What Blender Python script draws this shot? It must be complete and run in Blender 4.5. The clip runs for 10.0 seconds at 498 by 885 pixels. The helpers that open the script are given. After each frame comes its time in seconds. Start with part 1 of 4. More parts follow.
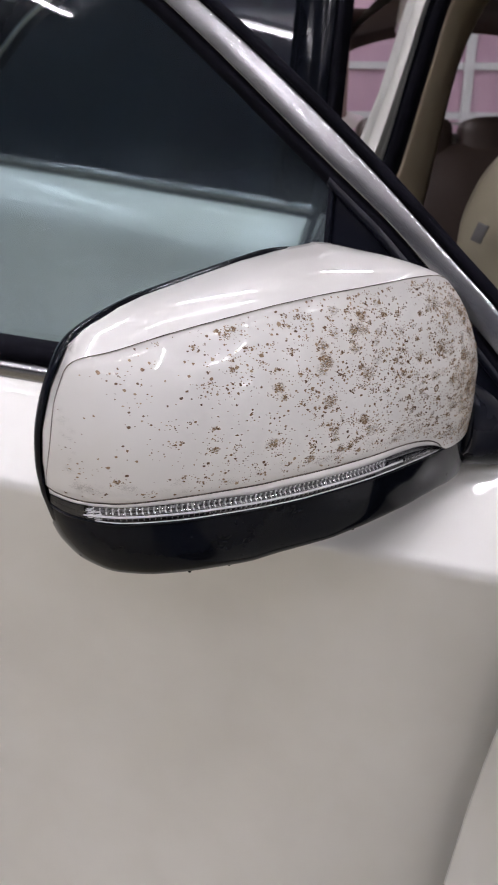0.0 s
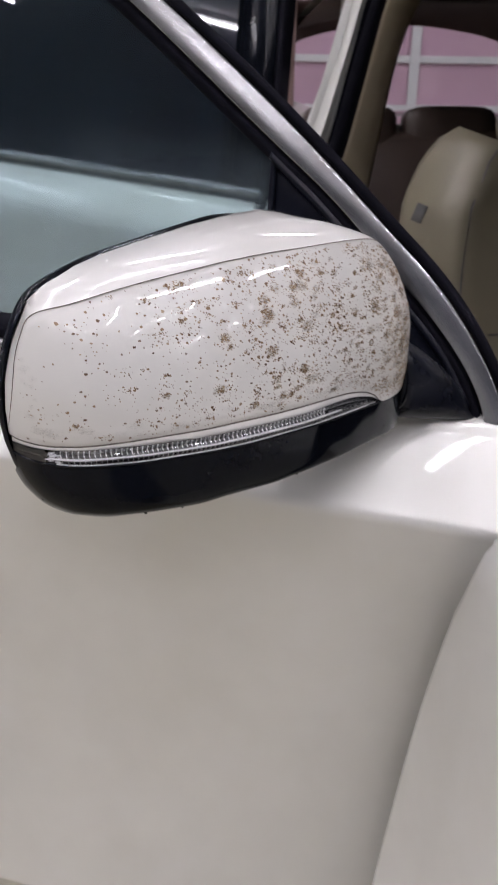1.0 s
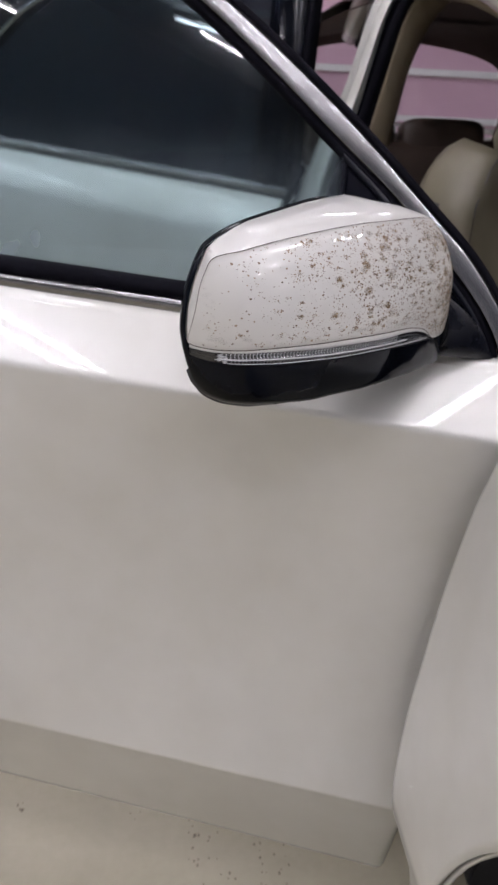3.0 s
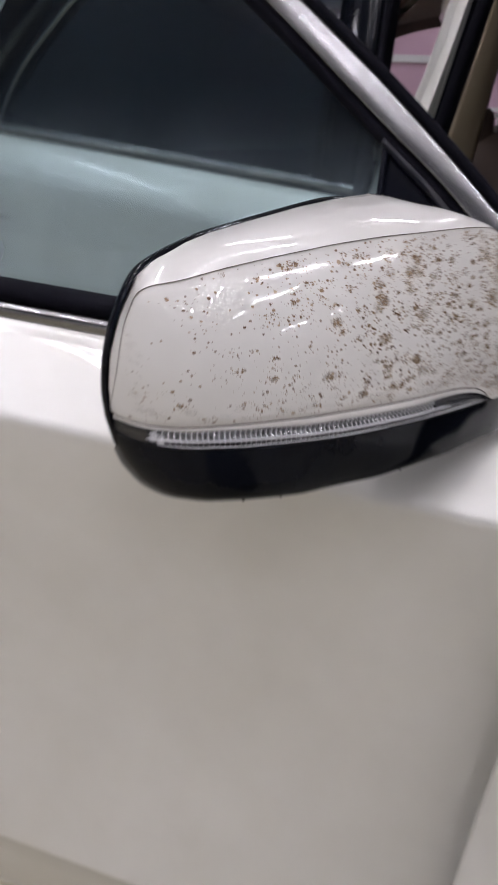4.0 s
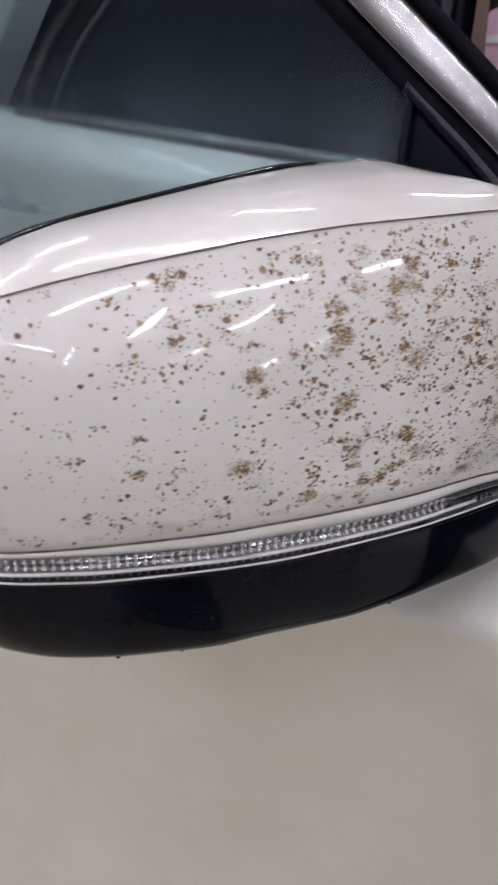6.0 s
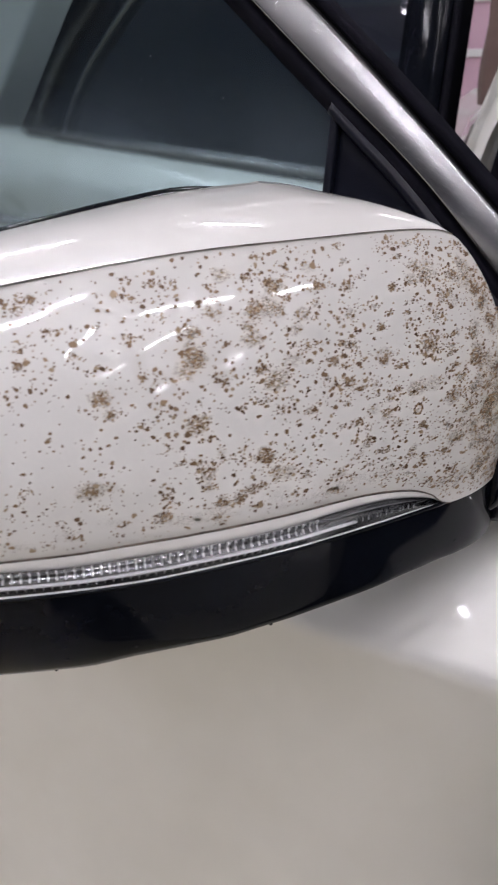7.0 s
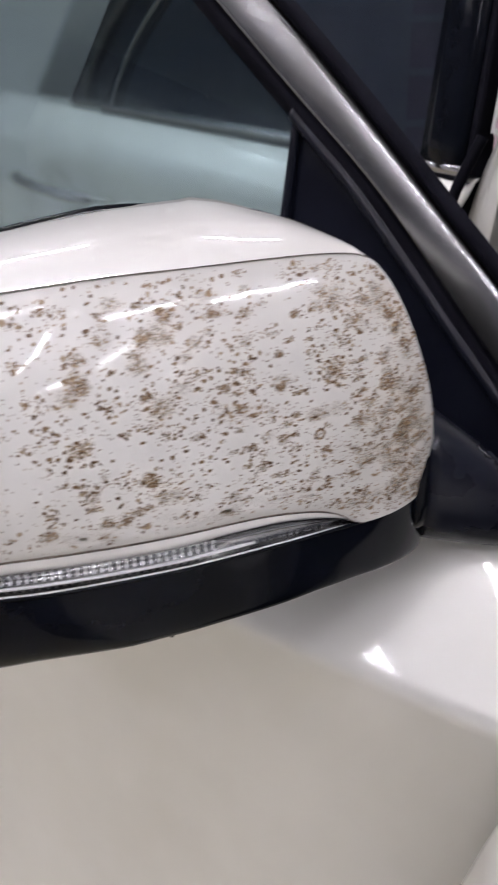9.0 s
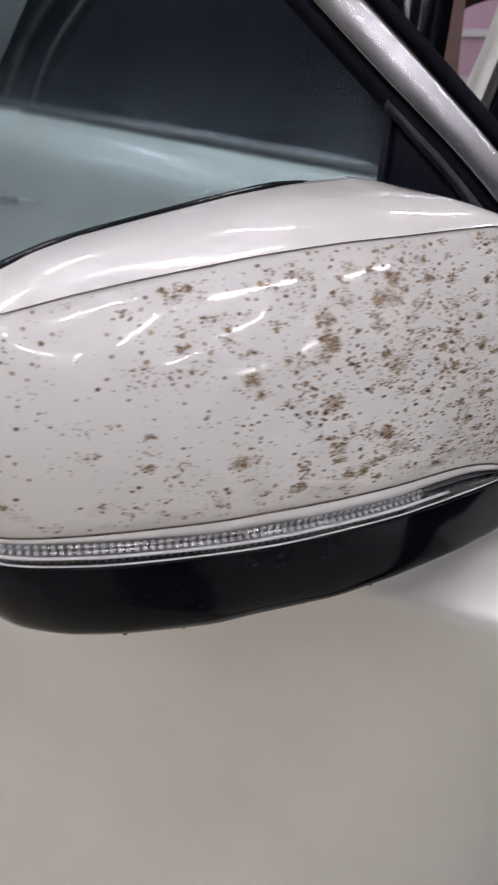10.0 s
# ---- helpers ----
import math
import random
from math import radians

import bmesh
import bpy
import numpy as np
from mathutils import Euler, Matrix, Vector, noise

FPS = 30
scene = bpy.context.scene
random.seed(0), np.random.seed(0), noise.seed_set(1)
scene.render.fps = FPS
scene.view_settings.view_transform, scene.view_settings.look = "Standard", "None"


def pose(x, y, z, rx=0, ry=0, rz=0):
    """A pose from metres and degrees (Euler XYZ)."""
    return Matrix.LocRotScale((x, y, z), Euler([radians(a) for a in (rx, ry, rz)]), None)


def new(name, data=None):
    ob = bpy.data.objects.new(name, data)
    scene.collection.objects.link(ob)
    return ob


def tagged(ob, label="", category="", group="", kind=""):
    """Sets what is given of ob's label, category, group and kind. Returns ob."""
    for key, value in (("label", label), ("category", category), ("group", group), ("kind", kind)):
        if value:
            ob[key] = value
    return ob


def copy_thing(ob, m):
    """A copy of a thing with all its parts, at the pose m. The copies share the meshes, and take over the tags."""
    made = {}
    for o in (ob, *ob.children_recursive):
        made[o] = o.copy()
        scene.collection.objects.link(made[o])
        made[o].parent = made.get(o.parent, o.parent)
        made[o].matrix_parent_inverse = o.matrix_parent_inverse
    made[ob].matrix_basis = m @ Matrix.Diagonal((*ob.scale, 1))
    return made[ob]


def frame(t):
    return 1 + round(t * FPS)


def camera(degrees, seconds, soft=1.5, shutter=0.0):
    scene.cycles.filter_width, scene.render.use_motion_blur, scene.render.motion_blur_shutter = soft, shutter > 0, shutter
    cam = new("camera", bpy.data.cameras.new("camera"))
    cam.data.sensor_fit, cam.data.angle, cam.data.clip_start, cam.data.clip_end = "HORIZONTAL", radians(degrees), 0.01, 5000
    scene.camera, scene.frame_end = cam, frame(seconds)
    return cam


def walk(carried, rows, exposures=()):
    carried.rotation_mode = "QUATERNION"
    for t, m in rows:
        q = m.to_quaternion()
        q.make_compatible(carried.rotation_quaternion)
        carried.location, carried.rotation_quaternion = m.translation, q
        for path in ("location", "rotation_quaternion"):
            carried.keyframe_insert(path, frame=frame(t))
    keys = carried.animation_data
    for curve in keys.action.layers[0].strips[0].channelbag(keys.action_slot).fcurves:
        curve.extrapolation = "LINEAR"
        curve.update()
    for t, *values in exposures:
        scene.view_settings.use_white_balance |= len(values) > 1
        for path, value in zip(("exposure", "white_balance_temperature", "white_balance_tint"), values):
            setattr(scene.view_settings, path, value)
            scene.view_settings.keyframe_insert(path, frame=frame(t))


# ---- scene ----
cam = camera(33.7, 10.0, shutter=0.4)
cam.data.dof.use_dof, cam.data.dof.focus_distance, cam.data.dof.aperture_fstop = True, 0.40, 34.0
METRES, EYE, TILT, LEAN, TURN = 1.35, 1.16, -24.0, -0.5, 0.0
ROWS = [
    (0.0, 0.0, 0.0, 0.0, 0.0, 0.0, -0.0),
    (0.5, 0.0058, -0.0025, -0.0043, -0.99, -0.1, 0.5),
    (1.0, 0.0025, -0.0269, -0.0201, -3.05, -0.4, 1.14),
    (1.5, -0.0348, -0.0679, -0.038, -7.4, -0.8, 2.01),
    (2.0, -0.1135, -0.1013, -0.0487, -10.23, -0.76, 2.53),
    (3.5, -0.05, -0.1871, -0.081, -1.4, -0.09, -1.47),
    (4.0, -0.0123, -0.0138, -0.0255, 1.7, -0.4, -1.91),
    (4.5, -0.0084, 0.096, -0.0042, 4.71, -1.28, -2.27),
    (5.0, -0.0065, 0.1193, 0.0011, 6.21, -1.45, -2.57),
    (5.5, 0.0107, 0.1228, 0.0038, 7.48, -1.44, -2.74),
    (6.0, 0.0381, 0.1281, 0.0091, 8.44, -1.07, -2.9),
    (7.5, 0.1044, 0.1435, 0.0205, 12.62, -0.13, -3.0),
    (8.0, 0.1364, 0.1548, 0.0381, 14.75, -1.17, -3.46),
    (8.5, 0.1563, 0.1457, 0.0402, 15.51, -2.55, -4.15),
    (9.0, 0.1231, 0.1383, 0.0312, 15.01, -2.77, -4.65),
    (9.5, 0.0847, 0.1176, 0.0208, 10.93, -2.17, -4.39),
    (10.0, 0.0352, 0.1059, 0.011, 6.7, -1.66, -3.12),
]
walk(cam, [(t, pose(0, 0, EYE, TILT, LEAN, TURN) @ pose(METRES * x, METRES * y, METRES * z, 90 + pitch, roll, yaw)) for t, x, y, z, yaw, pitch, roll in ROWS], [(0.0, 0.22), (2.0, 0.19), (3.5, 0.13), (5.5, 0.12), (7.5, 0.37), (8.5, 0.49), (9.2, 0.35), (10.0, 0.14)])

# ---- light, world, exposure ----
world = bpy.data.worlds.new("workshop_air")
scene.world = world
world.use_nodes = True
world.node_tree.nodes["Background"].inputs[0].default_value = (0.9, 0.93, 1.0, 1)
world.node_tree.nodes["Background"].inputs[1].default_value = 0.05
TUBE_POWER = 138.0


# ---- materials ----
def material(name):
    m = bpy.data.materials.new(name)
    m.use_nodes = True
    return m, m.node_tree, m.node_tree.nodes["Principled BSDF"]


def node(tree, kind, **values):
    n = tree.nodes.new(kind)
    for k, v in values.items():
        if k in n.inputs:
            n.inputs[k].default_value = v
    return n


def coords(tree, scale=(1, 1, 1)):
    tc = tree.nodes.new("ShaderNodeNewGeometry")
    mp = tree.nodes.new("ShaderNodeMapping")
    mp.inputs["Scale"].default_value = scale
    tree.links.new(tc.outputs["Position"], mp.inputs["Vector"])
    return mp.outputs["Vector"]


def ramp(tree, fac, stops):
    r = tree.nodes.new("ShaderNodeValToRGB")
    while len(r.color_ramp.elements) < len(stops):
        r.color_ramp.elements.new(0.5)
    for e, (p, c) in zip(r.color_ramp.elements, stops):
        e.position = p
        e.color = (*c, 1)
    tree.links.new(fac, r.inputs[0])
    return r.outputs[0]


def noise_of(tree, vec, scale, detail=4.0, rough=0.55):
    n = node(tree, "ShaderNodeTexNoise", Scale=scale, Detail=detail, Roughness=rough)
    tree.links.new(vec, n.inputs["Vector"])
    return n.outputs["Fac"]


def bump(tree, b, height, strength, distance):
    n = node(tree, "ShaderNodeBump", Strength=strength, Distance=distance)
    tree.links.new(height, n.inputs["Height"])
    tree.links.new(n.outputs["Normal"], b.inputs["Normal"])


def surface(name, low, high, rough, scale, metal=0.0, relief=0.0, fine=400.0, coat=0.0, stretch=(1, 1, 1), rough_spread=0.08, specular=0.5):
    """A surface with colour between low and high in large soft patches, grain, and a fine relief."""
    m, t, b = material(name)
    v = coords(t, stretch)
    big = noise_of(t, v, scale)
    small = noise_of(t, v, fine, 3.0)
    mix = node(t, "ShaderNodeMath")
    mix.operation = "MULTIPLY_ADD"
    mix.inputs[1].default_value = 0.25
    t.links.new(small, mix.inputs[0])
    add = node(t, "ShaderNodeMath")
    add.operation = "MULTIPLY"
    add.inputs[1].default_value = 0.85
    t.links.new(big, add.inputs[0])
    t.links.new(add.outputs[0], mix.inputs[2])
    t.links.new(ramp(t, mix.outputs[0], [(0.3, low), (0.75, high)]), b.inputs["Base Color"])
    rr = node(t, "ShaderNodeMapRange")
    rr.inputs["To Min"].default_value = max(0.0, rough - rough_spread)
    rr.inputs["To Max"].default_value = rough + rough_spread
    t.links.new(big, rr.inputs["Value"])
    t.links.new(rr.outputs[0], b.inputs["Roughness"])
    b.inputs["Metallic"].default_value = metal
    b.inputs["Coat Weight"].default_value = coat
    b.inputs["Coat Roughness"].default_value = 0.03
    b.inputs["Specular IOR Level"].default_value = specular
    if relief:
        bump(t, b, small, 0.35, relief)
    return m


def glassy(name, tint, dust=0.0, ior=1.5, veil_colour=(0.42, 0.52, 0.60), low=None):
    """A pane: tinted see-through, mirror gloss by Fresnel, and a thin film for dust and painted haze."""
    m, t, b = material(name)
    t.nodes.remove(b)
    out = t.nodes["Material Output"]
    clear = node(t, "ShaderNodeBsdfTransparent", Color=(*tint, 1))
    gloss = node(t, "ShaderNodeBsdfGlossy", Roughness=0.02)
    fres = node(t, "ShaderNodeFresnel", IOR=ior)
    mix = t.nodes.new("ShaderNodeMixShader")
    t.links.new(fres.outputs[0], mix.inputs[0])
    t.links.new(clear.outputs[0], mix.inputs[1])
    t.links.new(gloss.outputs[0], mix.inputs[2])
    last = mix
    if dust:
        v = coords(t, (1, 1, 0.5))
        film = node(t, "ShaderNodeMapRange")
        film.inputs["From Min"].default_value = 0.3
        film.inputs["From Max"].default_value = 0.8
        film.inputs["To Min"].default_value = dust * 0.65
        film.inputs["To Max"].default_value = dust * 1.4
        t.links.new(noise_of(t, v, 11, 3.0, 0.55), film.inputs["Value"])
        amount = film.outputs[0]
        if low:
            # the film thickens towards the sill: dust, with a veil of reflections painted in
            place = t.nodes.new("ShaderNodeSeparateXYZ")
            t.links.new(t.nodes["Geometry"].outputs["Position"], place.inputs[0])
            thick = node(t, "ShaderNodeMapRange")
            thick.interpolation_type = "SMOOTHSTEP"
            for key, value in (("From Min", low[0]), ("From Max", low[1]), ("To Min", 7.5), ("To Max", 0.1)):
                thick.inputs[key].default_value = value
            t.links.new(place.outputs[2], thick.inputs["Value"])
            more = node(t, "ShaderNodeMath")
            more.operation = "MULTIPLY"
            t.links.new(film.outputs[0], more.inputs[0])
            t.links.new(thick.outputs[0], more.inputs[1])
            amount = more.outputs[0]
            # and blurs what stands behind it there
            share = node(t, "ShaderNodeMapRange")
            share.interpolation_type = "SMOOTHSTEP"
            for key, value in (("From Min", low[0] + 0.07), ("From Max", low[1] + 0.10), ("To Min", 0.8), ("To Max", 0.1)):
                share.inputs[key].default_value = value
            t.links.new(place.outputs[2], share.inputs["Value"])
            blur = node(t, "ShaderNodeBsdfRefraction", Color=(*tint, 1), Roughness=0.24, IOR=1.05)
            see = t.nodes.new("ShaderNodeMixShader")
            t.links.new(share.outputs[0], see.inputs[0])
            t.links.new(clear.outputs[0], see.inputs[1])
            t.links.new(blur.outputs[0], see.inputs[2])
            t.links.new(see.outputs[0], mix.inputs[1])
        dust_veil = node(t, "ShaderNodeBsdfDiffuse", Color=(*veil_colour, 1))
        mix2 = t.nodes.new("ShaderNodeMixShader")
        t.links.new(amount, mix2.inputs[0])
        t.links.new(mix.outputs[0], mix2.inputs[1])
        t.links.new(dust_veil.outputs[0], mix2.inputs[2])
        last = mix2
    t.links.new(last.outputs[0], out.inputs["Surface"])
    return m


def paint(name, low, high, haze=0.025, waves=0.05, pearl=0.1, coat_ior=1.5):
    """Pearl paint: a slightly metallic base with flakes under a clear coat."""
    m, t, b = material(name)
    v = coords(t)
    big = noise_of(t, v, 4.5, 4.0)
    t.links.new(ramp(t, big, [(0.32, low), (0.66, high)]), b.inputs["Base Color"])
    b.inputs["Roughness"].default_value = 0.40
    b.inputs["Metallic"].default_value = pearl
    b.inputs["Coat Weight"].default_value = 1.0
    b.inputs["Coat Roughness"].default_value = haze
    b.inputs["Coat IOR"].default_value = coat_ior
    flakes = noise_of(t, v, 2500, 2.0)
    bump(t, b, flakes, 0.06, 0.0004)
    peel = noise_of(t, v, 120, 2.0)
    n = node(t, "ShaderNodeBump", Strength=waves, Distance=0.0006)
    t.links.new(peel, n.inputs["Height"])
    t.links.new(n.outputs["Normal"], b.inputs["Coat Normal"])
    return m


# the wide tone spread puts cloudy reflections into the body colour
PAINT = paint("pearl_white_paint", (0.678, 0.667, 0.617), (0.778, 0.773, 0.735), 0.028, 0.03, 0.3)
CAP_PAINT = paint("worn_white_paint", (0.595, 0.582, 0.54), (0.67, 0.66, 0.625), 0.04, 0.04, 0.0, 1.38)
BLACK_GLOSS = surface("gloss_black_plastic", (0.002, 0.0025, 0.004), (0.004, 0.005, 0.008), 0.08, 30, rough_spread=0.03, specular=0.11)
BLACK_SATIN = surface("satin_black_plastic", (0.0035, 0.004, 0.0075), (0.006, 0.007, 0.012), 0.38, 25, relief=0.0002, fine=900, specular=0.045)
RUBBER = surface("black_rubber", (0.003, 0.003, 0.005), (0.006, 0.006, 0.009), 0.6, 40, relief=0.0002, fine=1200, specular=0.03)
CHROME = surface("satin_chrome", (0.285, 0.284, 0.286), (0.35, 0.349, 0.352), 0.23, 18, metal=1.0, rough_spread=0.03)
BRIGHT = surface("bright_chrome", (0.72, 0.73, 0.75), (0.84, 0.85, 0.87), 0.09, 40, metal=1.0, rough_spread=0.04)
LEATHER = surface("beige_leather", (0.132, 0.116, 0.077), (0.168, 0.147, 0.099), 0.45, 6, relief=0.0008, fine=350)
TRIM_BEIGE = surface("beige_trim", (0.28, 0.235, 0.16), (0.34, 0.285, 0.20), 0.6, 8, relief=0.0004, fine=700)
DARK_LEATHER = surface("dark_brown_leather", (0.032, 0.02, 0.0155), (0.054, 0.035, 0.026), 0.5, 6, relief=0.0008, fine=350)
HEADLINER = surface("brown_headliner", (0.085, 0.050, 0.045), (0.12, 0.075, 0.065), 0.9, 8, relief=0.0005, fine=900)
TYRE = surface("tyre_rubber", (0.016, 0.016, 0.017), (0.03, 0.03, 0.032), 0.75, 30, relief=0.001, fine=200)
LINER = surface("wheel_liner", (0.012, 0.012, 0.015), (0.03, 0.03, 0.034), 0.8, 15, relief=0.001, fine=300)
FLOOR = surface("painted_concrete", (0.345, 0.315, 0.222), (0.45, 0.415, 0.316), 0.42, 3.5, relief=0.0012, fine=60, rough_spread=0.15)
WALL = surface("pale_wall", (0.66, 0.67, 0.67), (0.74, 0.75, 0.75), 0.8, 1.2, relief=0.001, fine=90)
DARK_WALL = surface("dark_wall", (0.065, 0.075, 0.105), (0.095, 0.108, 0.145), 0.8, 1.2, relief=0.001, fine=90)
CEILING = surface("grey_ceiling", (0.27, 0.27, 0.28), (0.34, 0.34, 0.35), 0.85, 1.0, relief=0.001, fine=90)
PINK = surface("pink_sheet", (0.54, 0.35, 0.44), (0.62, 0.42, 0.51), 0.55, 1.5, relief=0.0008, fine=40)
RAIL = surface("grey_white_rail", (0.64, 0.66, 0.65), (0.76, 0.77, 0.76), 0.5, 5, relief=0.0005, fine=100)
FIXTURE = surface("white_enamel", (0.72, 0.72, 0.72), (0.80, 0.80, 0.80), 0.4, 5)
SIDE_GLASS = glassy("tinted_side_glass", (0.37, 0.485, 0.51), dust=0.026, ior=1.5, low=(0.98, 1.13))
# the rear pane's dust value lifts its tone in place of faint reflections
PRIVACY = glassy("dark_privacy_glass", (0.014, 0.019, 0.032), dust=0.02, ior=1.45)
REAR_GLASS = glassy("rear_screen_glass", (0.80, 0.80, 0.82), dust=0.02)
LENS = glassy("clear_lens", (0.93, 0.93, 0.93), ior=1.45)
TAG = surface("grey_cloth_tag", (0.05, 0.05, 0.05), (0.09, 0.088, 0.085), 0.7, 60)
DUST = surface("grey_dust", (0.16, 0.18, 0.19), (0.34, 0.36, 0.37), 0.9, 300)
MARK = surface("faint_dark_mark", (0.10, 0.085, 0.06), (0.24, 0.21, 0.15), 0.8, 60)
SEAM = surface("dirty_seam", (0.02, 0.016, 0.013), (0.22, 0.18, 0.14), 0.8, 160)
REFLECTOR = surface("lamp_reflector", (0.25, 0.25, 0.255), (0.52, 0.52, 0.53), 0.15, 60, metal=1.0, rough_spread=0.08)
# white colour in place of the light that clear prisms catch
RIB_GLINT = surface("lamp_rib_glint", (0.70, 0.70, 0.71), (0.88, 0.88, 0.89), 0.12, 60, rough_spread=0.05, coat=1.0)
SMOKED = surface("smoked_lamp_end", (0.022, 0.022, 0.022), (0.055, 0.053, 0.05), 0.12, 90, rough_spread=0.05)
STRIP_BLACK = surface("satin_black_strip", (0.004, 0.0045, 0.008), (0.007, 0.008, 0.013), 0.30, 25, specular=0.13)
FOOT_BLACK = surface("semi_gloss_black_plastic", (0.004, 0.0045, 0.008), (0.007, 0.008, 0.013), 0.27, 25, specular=0.17)


def grime():
    m, t, b = material("brown_grime")
    geo = t.nodes.new("ShaderNodeNewGeometry")
    t.links.new(ramp(t, geo.outputs["Random Per Island"], [(0.0, (0.10, 0.058, 0.032)), (0.4, (0.18, 0.115, 0.064)), (0.75, (0.265, 0.185, 0.11)), (1.0, (0.38, 0.30, 0.205))]), b.inputs["Base Color"])
    b.inputs["Roughness"].default_value = 0.75
    return m


def stain():
    """Thin brown film of mildew, patchy and fading out by the mesh's own amount."""
    m, t, b = material("brown_film")
    at = t.nodes.new("ShaderNodeAttribute")
    at.attribute_name = "amount"
    v = coords(t, (1, 1, 1.7))
    fleck = noise_of(t, v, 900, 3.0, 0.7)
    mul = node(t, "ShaderNodeMath")
    mul.operation = "MULTIPLY"
    t.links.new(at.outputs["Fac"], mul.inputs[0])
    t.links.new(ramp(t, fleck, [(0.40, (0, 0, 0)), (0.62, (1, 1, 1))]), mul.inputs[1])
    t.links.new(mul.outputs[0], b.inputs["Alpha"])
    t.links.new(ramp(t, noise_of(t, v, 260, 2.0), [(0.3, (0.28, 0.17, 0.065)), (0.7, (0.47, 0.345, 0.185))]), b.inputs["Base Color"])
    b.inputs["Roughness"].default_value = 0.6
    return m


GRIME = grime()
FILM = stain()
m, t, b = material("tube_glow")
b.inputs["Emission Color"].default_value = (0.998, 0.955, 1.055, 1)
b.inputs["Emission Strength"].default_value = TUBE_POWER
TUBE = m
m, t, b = material("mirror_silver")
b.inputs["Metallic"].default_value, b.inputs["Roughness"].default_value = 1.0, 0.01
b.inputs["Base Color"].default_value = (0.9, 0.9, 0.9, 1)
SILVER = m


# ---- mesh tools ----
def link(name, me, mat, parent=None, label="", smooth=True):
    me.materials.append(mat)
    if smooth:
        me.polygons.foreach_set("use_smooth", [True] * len(me.polygons))
    ob = new(name, me)
    if parent is not None:
        ob.parent = parent
        if parent.type == "EMPTY":
            ob.matrix_parent_inverse = Matrix.Translation(parent.location).inverted()
    if label:
        ob["label"] = label
    return ob


def mesh_of(verts, faces):
    me = bpy.data.meshes.new("shape")
    me.from_pydata([tuple(v) for v in verts], [], faces)
    bm = bmesh.new()
    bm.from_mesh(me)
    bmesh.ops.remove_doubles(bm, verts=bm.verts, dist=1e-6)
    bmesh.ops.recalc_face_normals(bm, faces=bm.faces)
    bm.to_mesh(me)
    bm.free()
    return me


def part(name, shape, mat, parent=None, label="", smooth=True):
    """shape: a bmesh or (verts, faces)."""
    if isinstance(shape, tuple):
        me = mesh_of(*shape)
    else:
        me = bpy.data.meshes.new("shape")
        shape.to_mesh(me)
        shape.free()
    return link(name, me, mat, parent, label, smooth)


def grid(rows, closed=False, caps=False):
    """Quads between rows of points; closed joins each row's end to its start; caps shut first and last row."""
    rows = [[Vector(p) for p in r] for r in rows]
    n = len(rows[0])
    verts = [p for r in rows for p in r]
    faces = []
    for i in range(len(rows) - 1):
        for j in range(n if closed else n - 1):
            k = (j + 1) % n
            faces.append((i * n + j, i * n + k, (i + 1) * n + k, (i + 1) * n + j))
    if caps:
        faces += [tuple(range(n)), tuple((len(rows) - 1) * n + j for j in reversed(range(n)))]
    return verts, faces


def joined(*shapes):
    verts, faces = [], []
    for v, f in shapes:
        k = len(verts)
        verts += list(v)
        faces += [tuple(i + k for i in q) for q in f]
    return verts, faces


def box(lo, hi, m=None, bevel=0.0, segments=2):
    bm = bmesh.new()
    bmesh.ops.create_cube(bm, size=1)
    for v in bm.verts:
        v.co = Vector((lo[i] + (v.co[i] + 0.5) * (hi[i] - lo[i]) for i in range(3)))
    if bevel:
        bmesh.ops.bevel(bm, geom=list(bm.edges), offset=bevel, segments=segments, profile=0.6, affect="EDGES")
    if m is not None:
        bmesh.ops.transform(bm, matrix=m, verts=bm.verts)
    return bm


def curve(points, x):
    """Smooth monotone interpolation of a list of (x, y)."""
    xs = np.array([p[0] for p in points], float)
    ys = np.array([p[1] for p in points], float)
    h = np.diff(xs)
    s = np.diff(ys) / h
    g = np.zeros(len(xs))
    g[0], g[-1] = s[0], s[-1]
    for i in range(1, len(xs) - 1):
        if s[i - 1] * s[i] > 0:
            w1, w2 = 2 * h[i] + h[i - 1], h[i] + 2 * h[i - 1]
            g[i] = (w1 + w2) / (w1 / s[i - 1] + w2 / s[i])
    if x <= xs[0]:
        return float(ys[0] + g[0] * (x - xs[0]))
    if x >= xs[-1]:
        return float(ys[-1] + g[-1] * (x - xs[-1]))
    i = int(np.searchsorted(xs, x) - 1)
    q = (x - xs[i]) / h[i]
    return float((1 + 2 * q) * (1 - q) ** 2 * ys[i] + q * (1 - q) ** 2 * h[i] * g[i] + q * q * (3 - 2 * q) * ys[i + 1] + q * q * (q - 1) * h[i] * g[i + 1])


def spline(points, count):
    """A smooth path through points, in count steps."""
    pts = [Vector(p) for p in points]
    pts = [pts[0] * 2 - pts[1]] + pts + [pts[-1] * 2 - pts[-2]]
    out = []
    n = len(pts) - 3
    for k in range(count + 1):
        q = k / count * n
        i = min(int(q), n - 1)
        q -= i
        a, b_, c, d = pts[i:i + 4]
        out.append(0.5 * (2 * b_ + (c - a) * q + (2 * a - 5 * b_ + 4 * c - d) * q * q + (3 * b_ - a - 3 * c + d) * q ** 3))
    return out


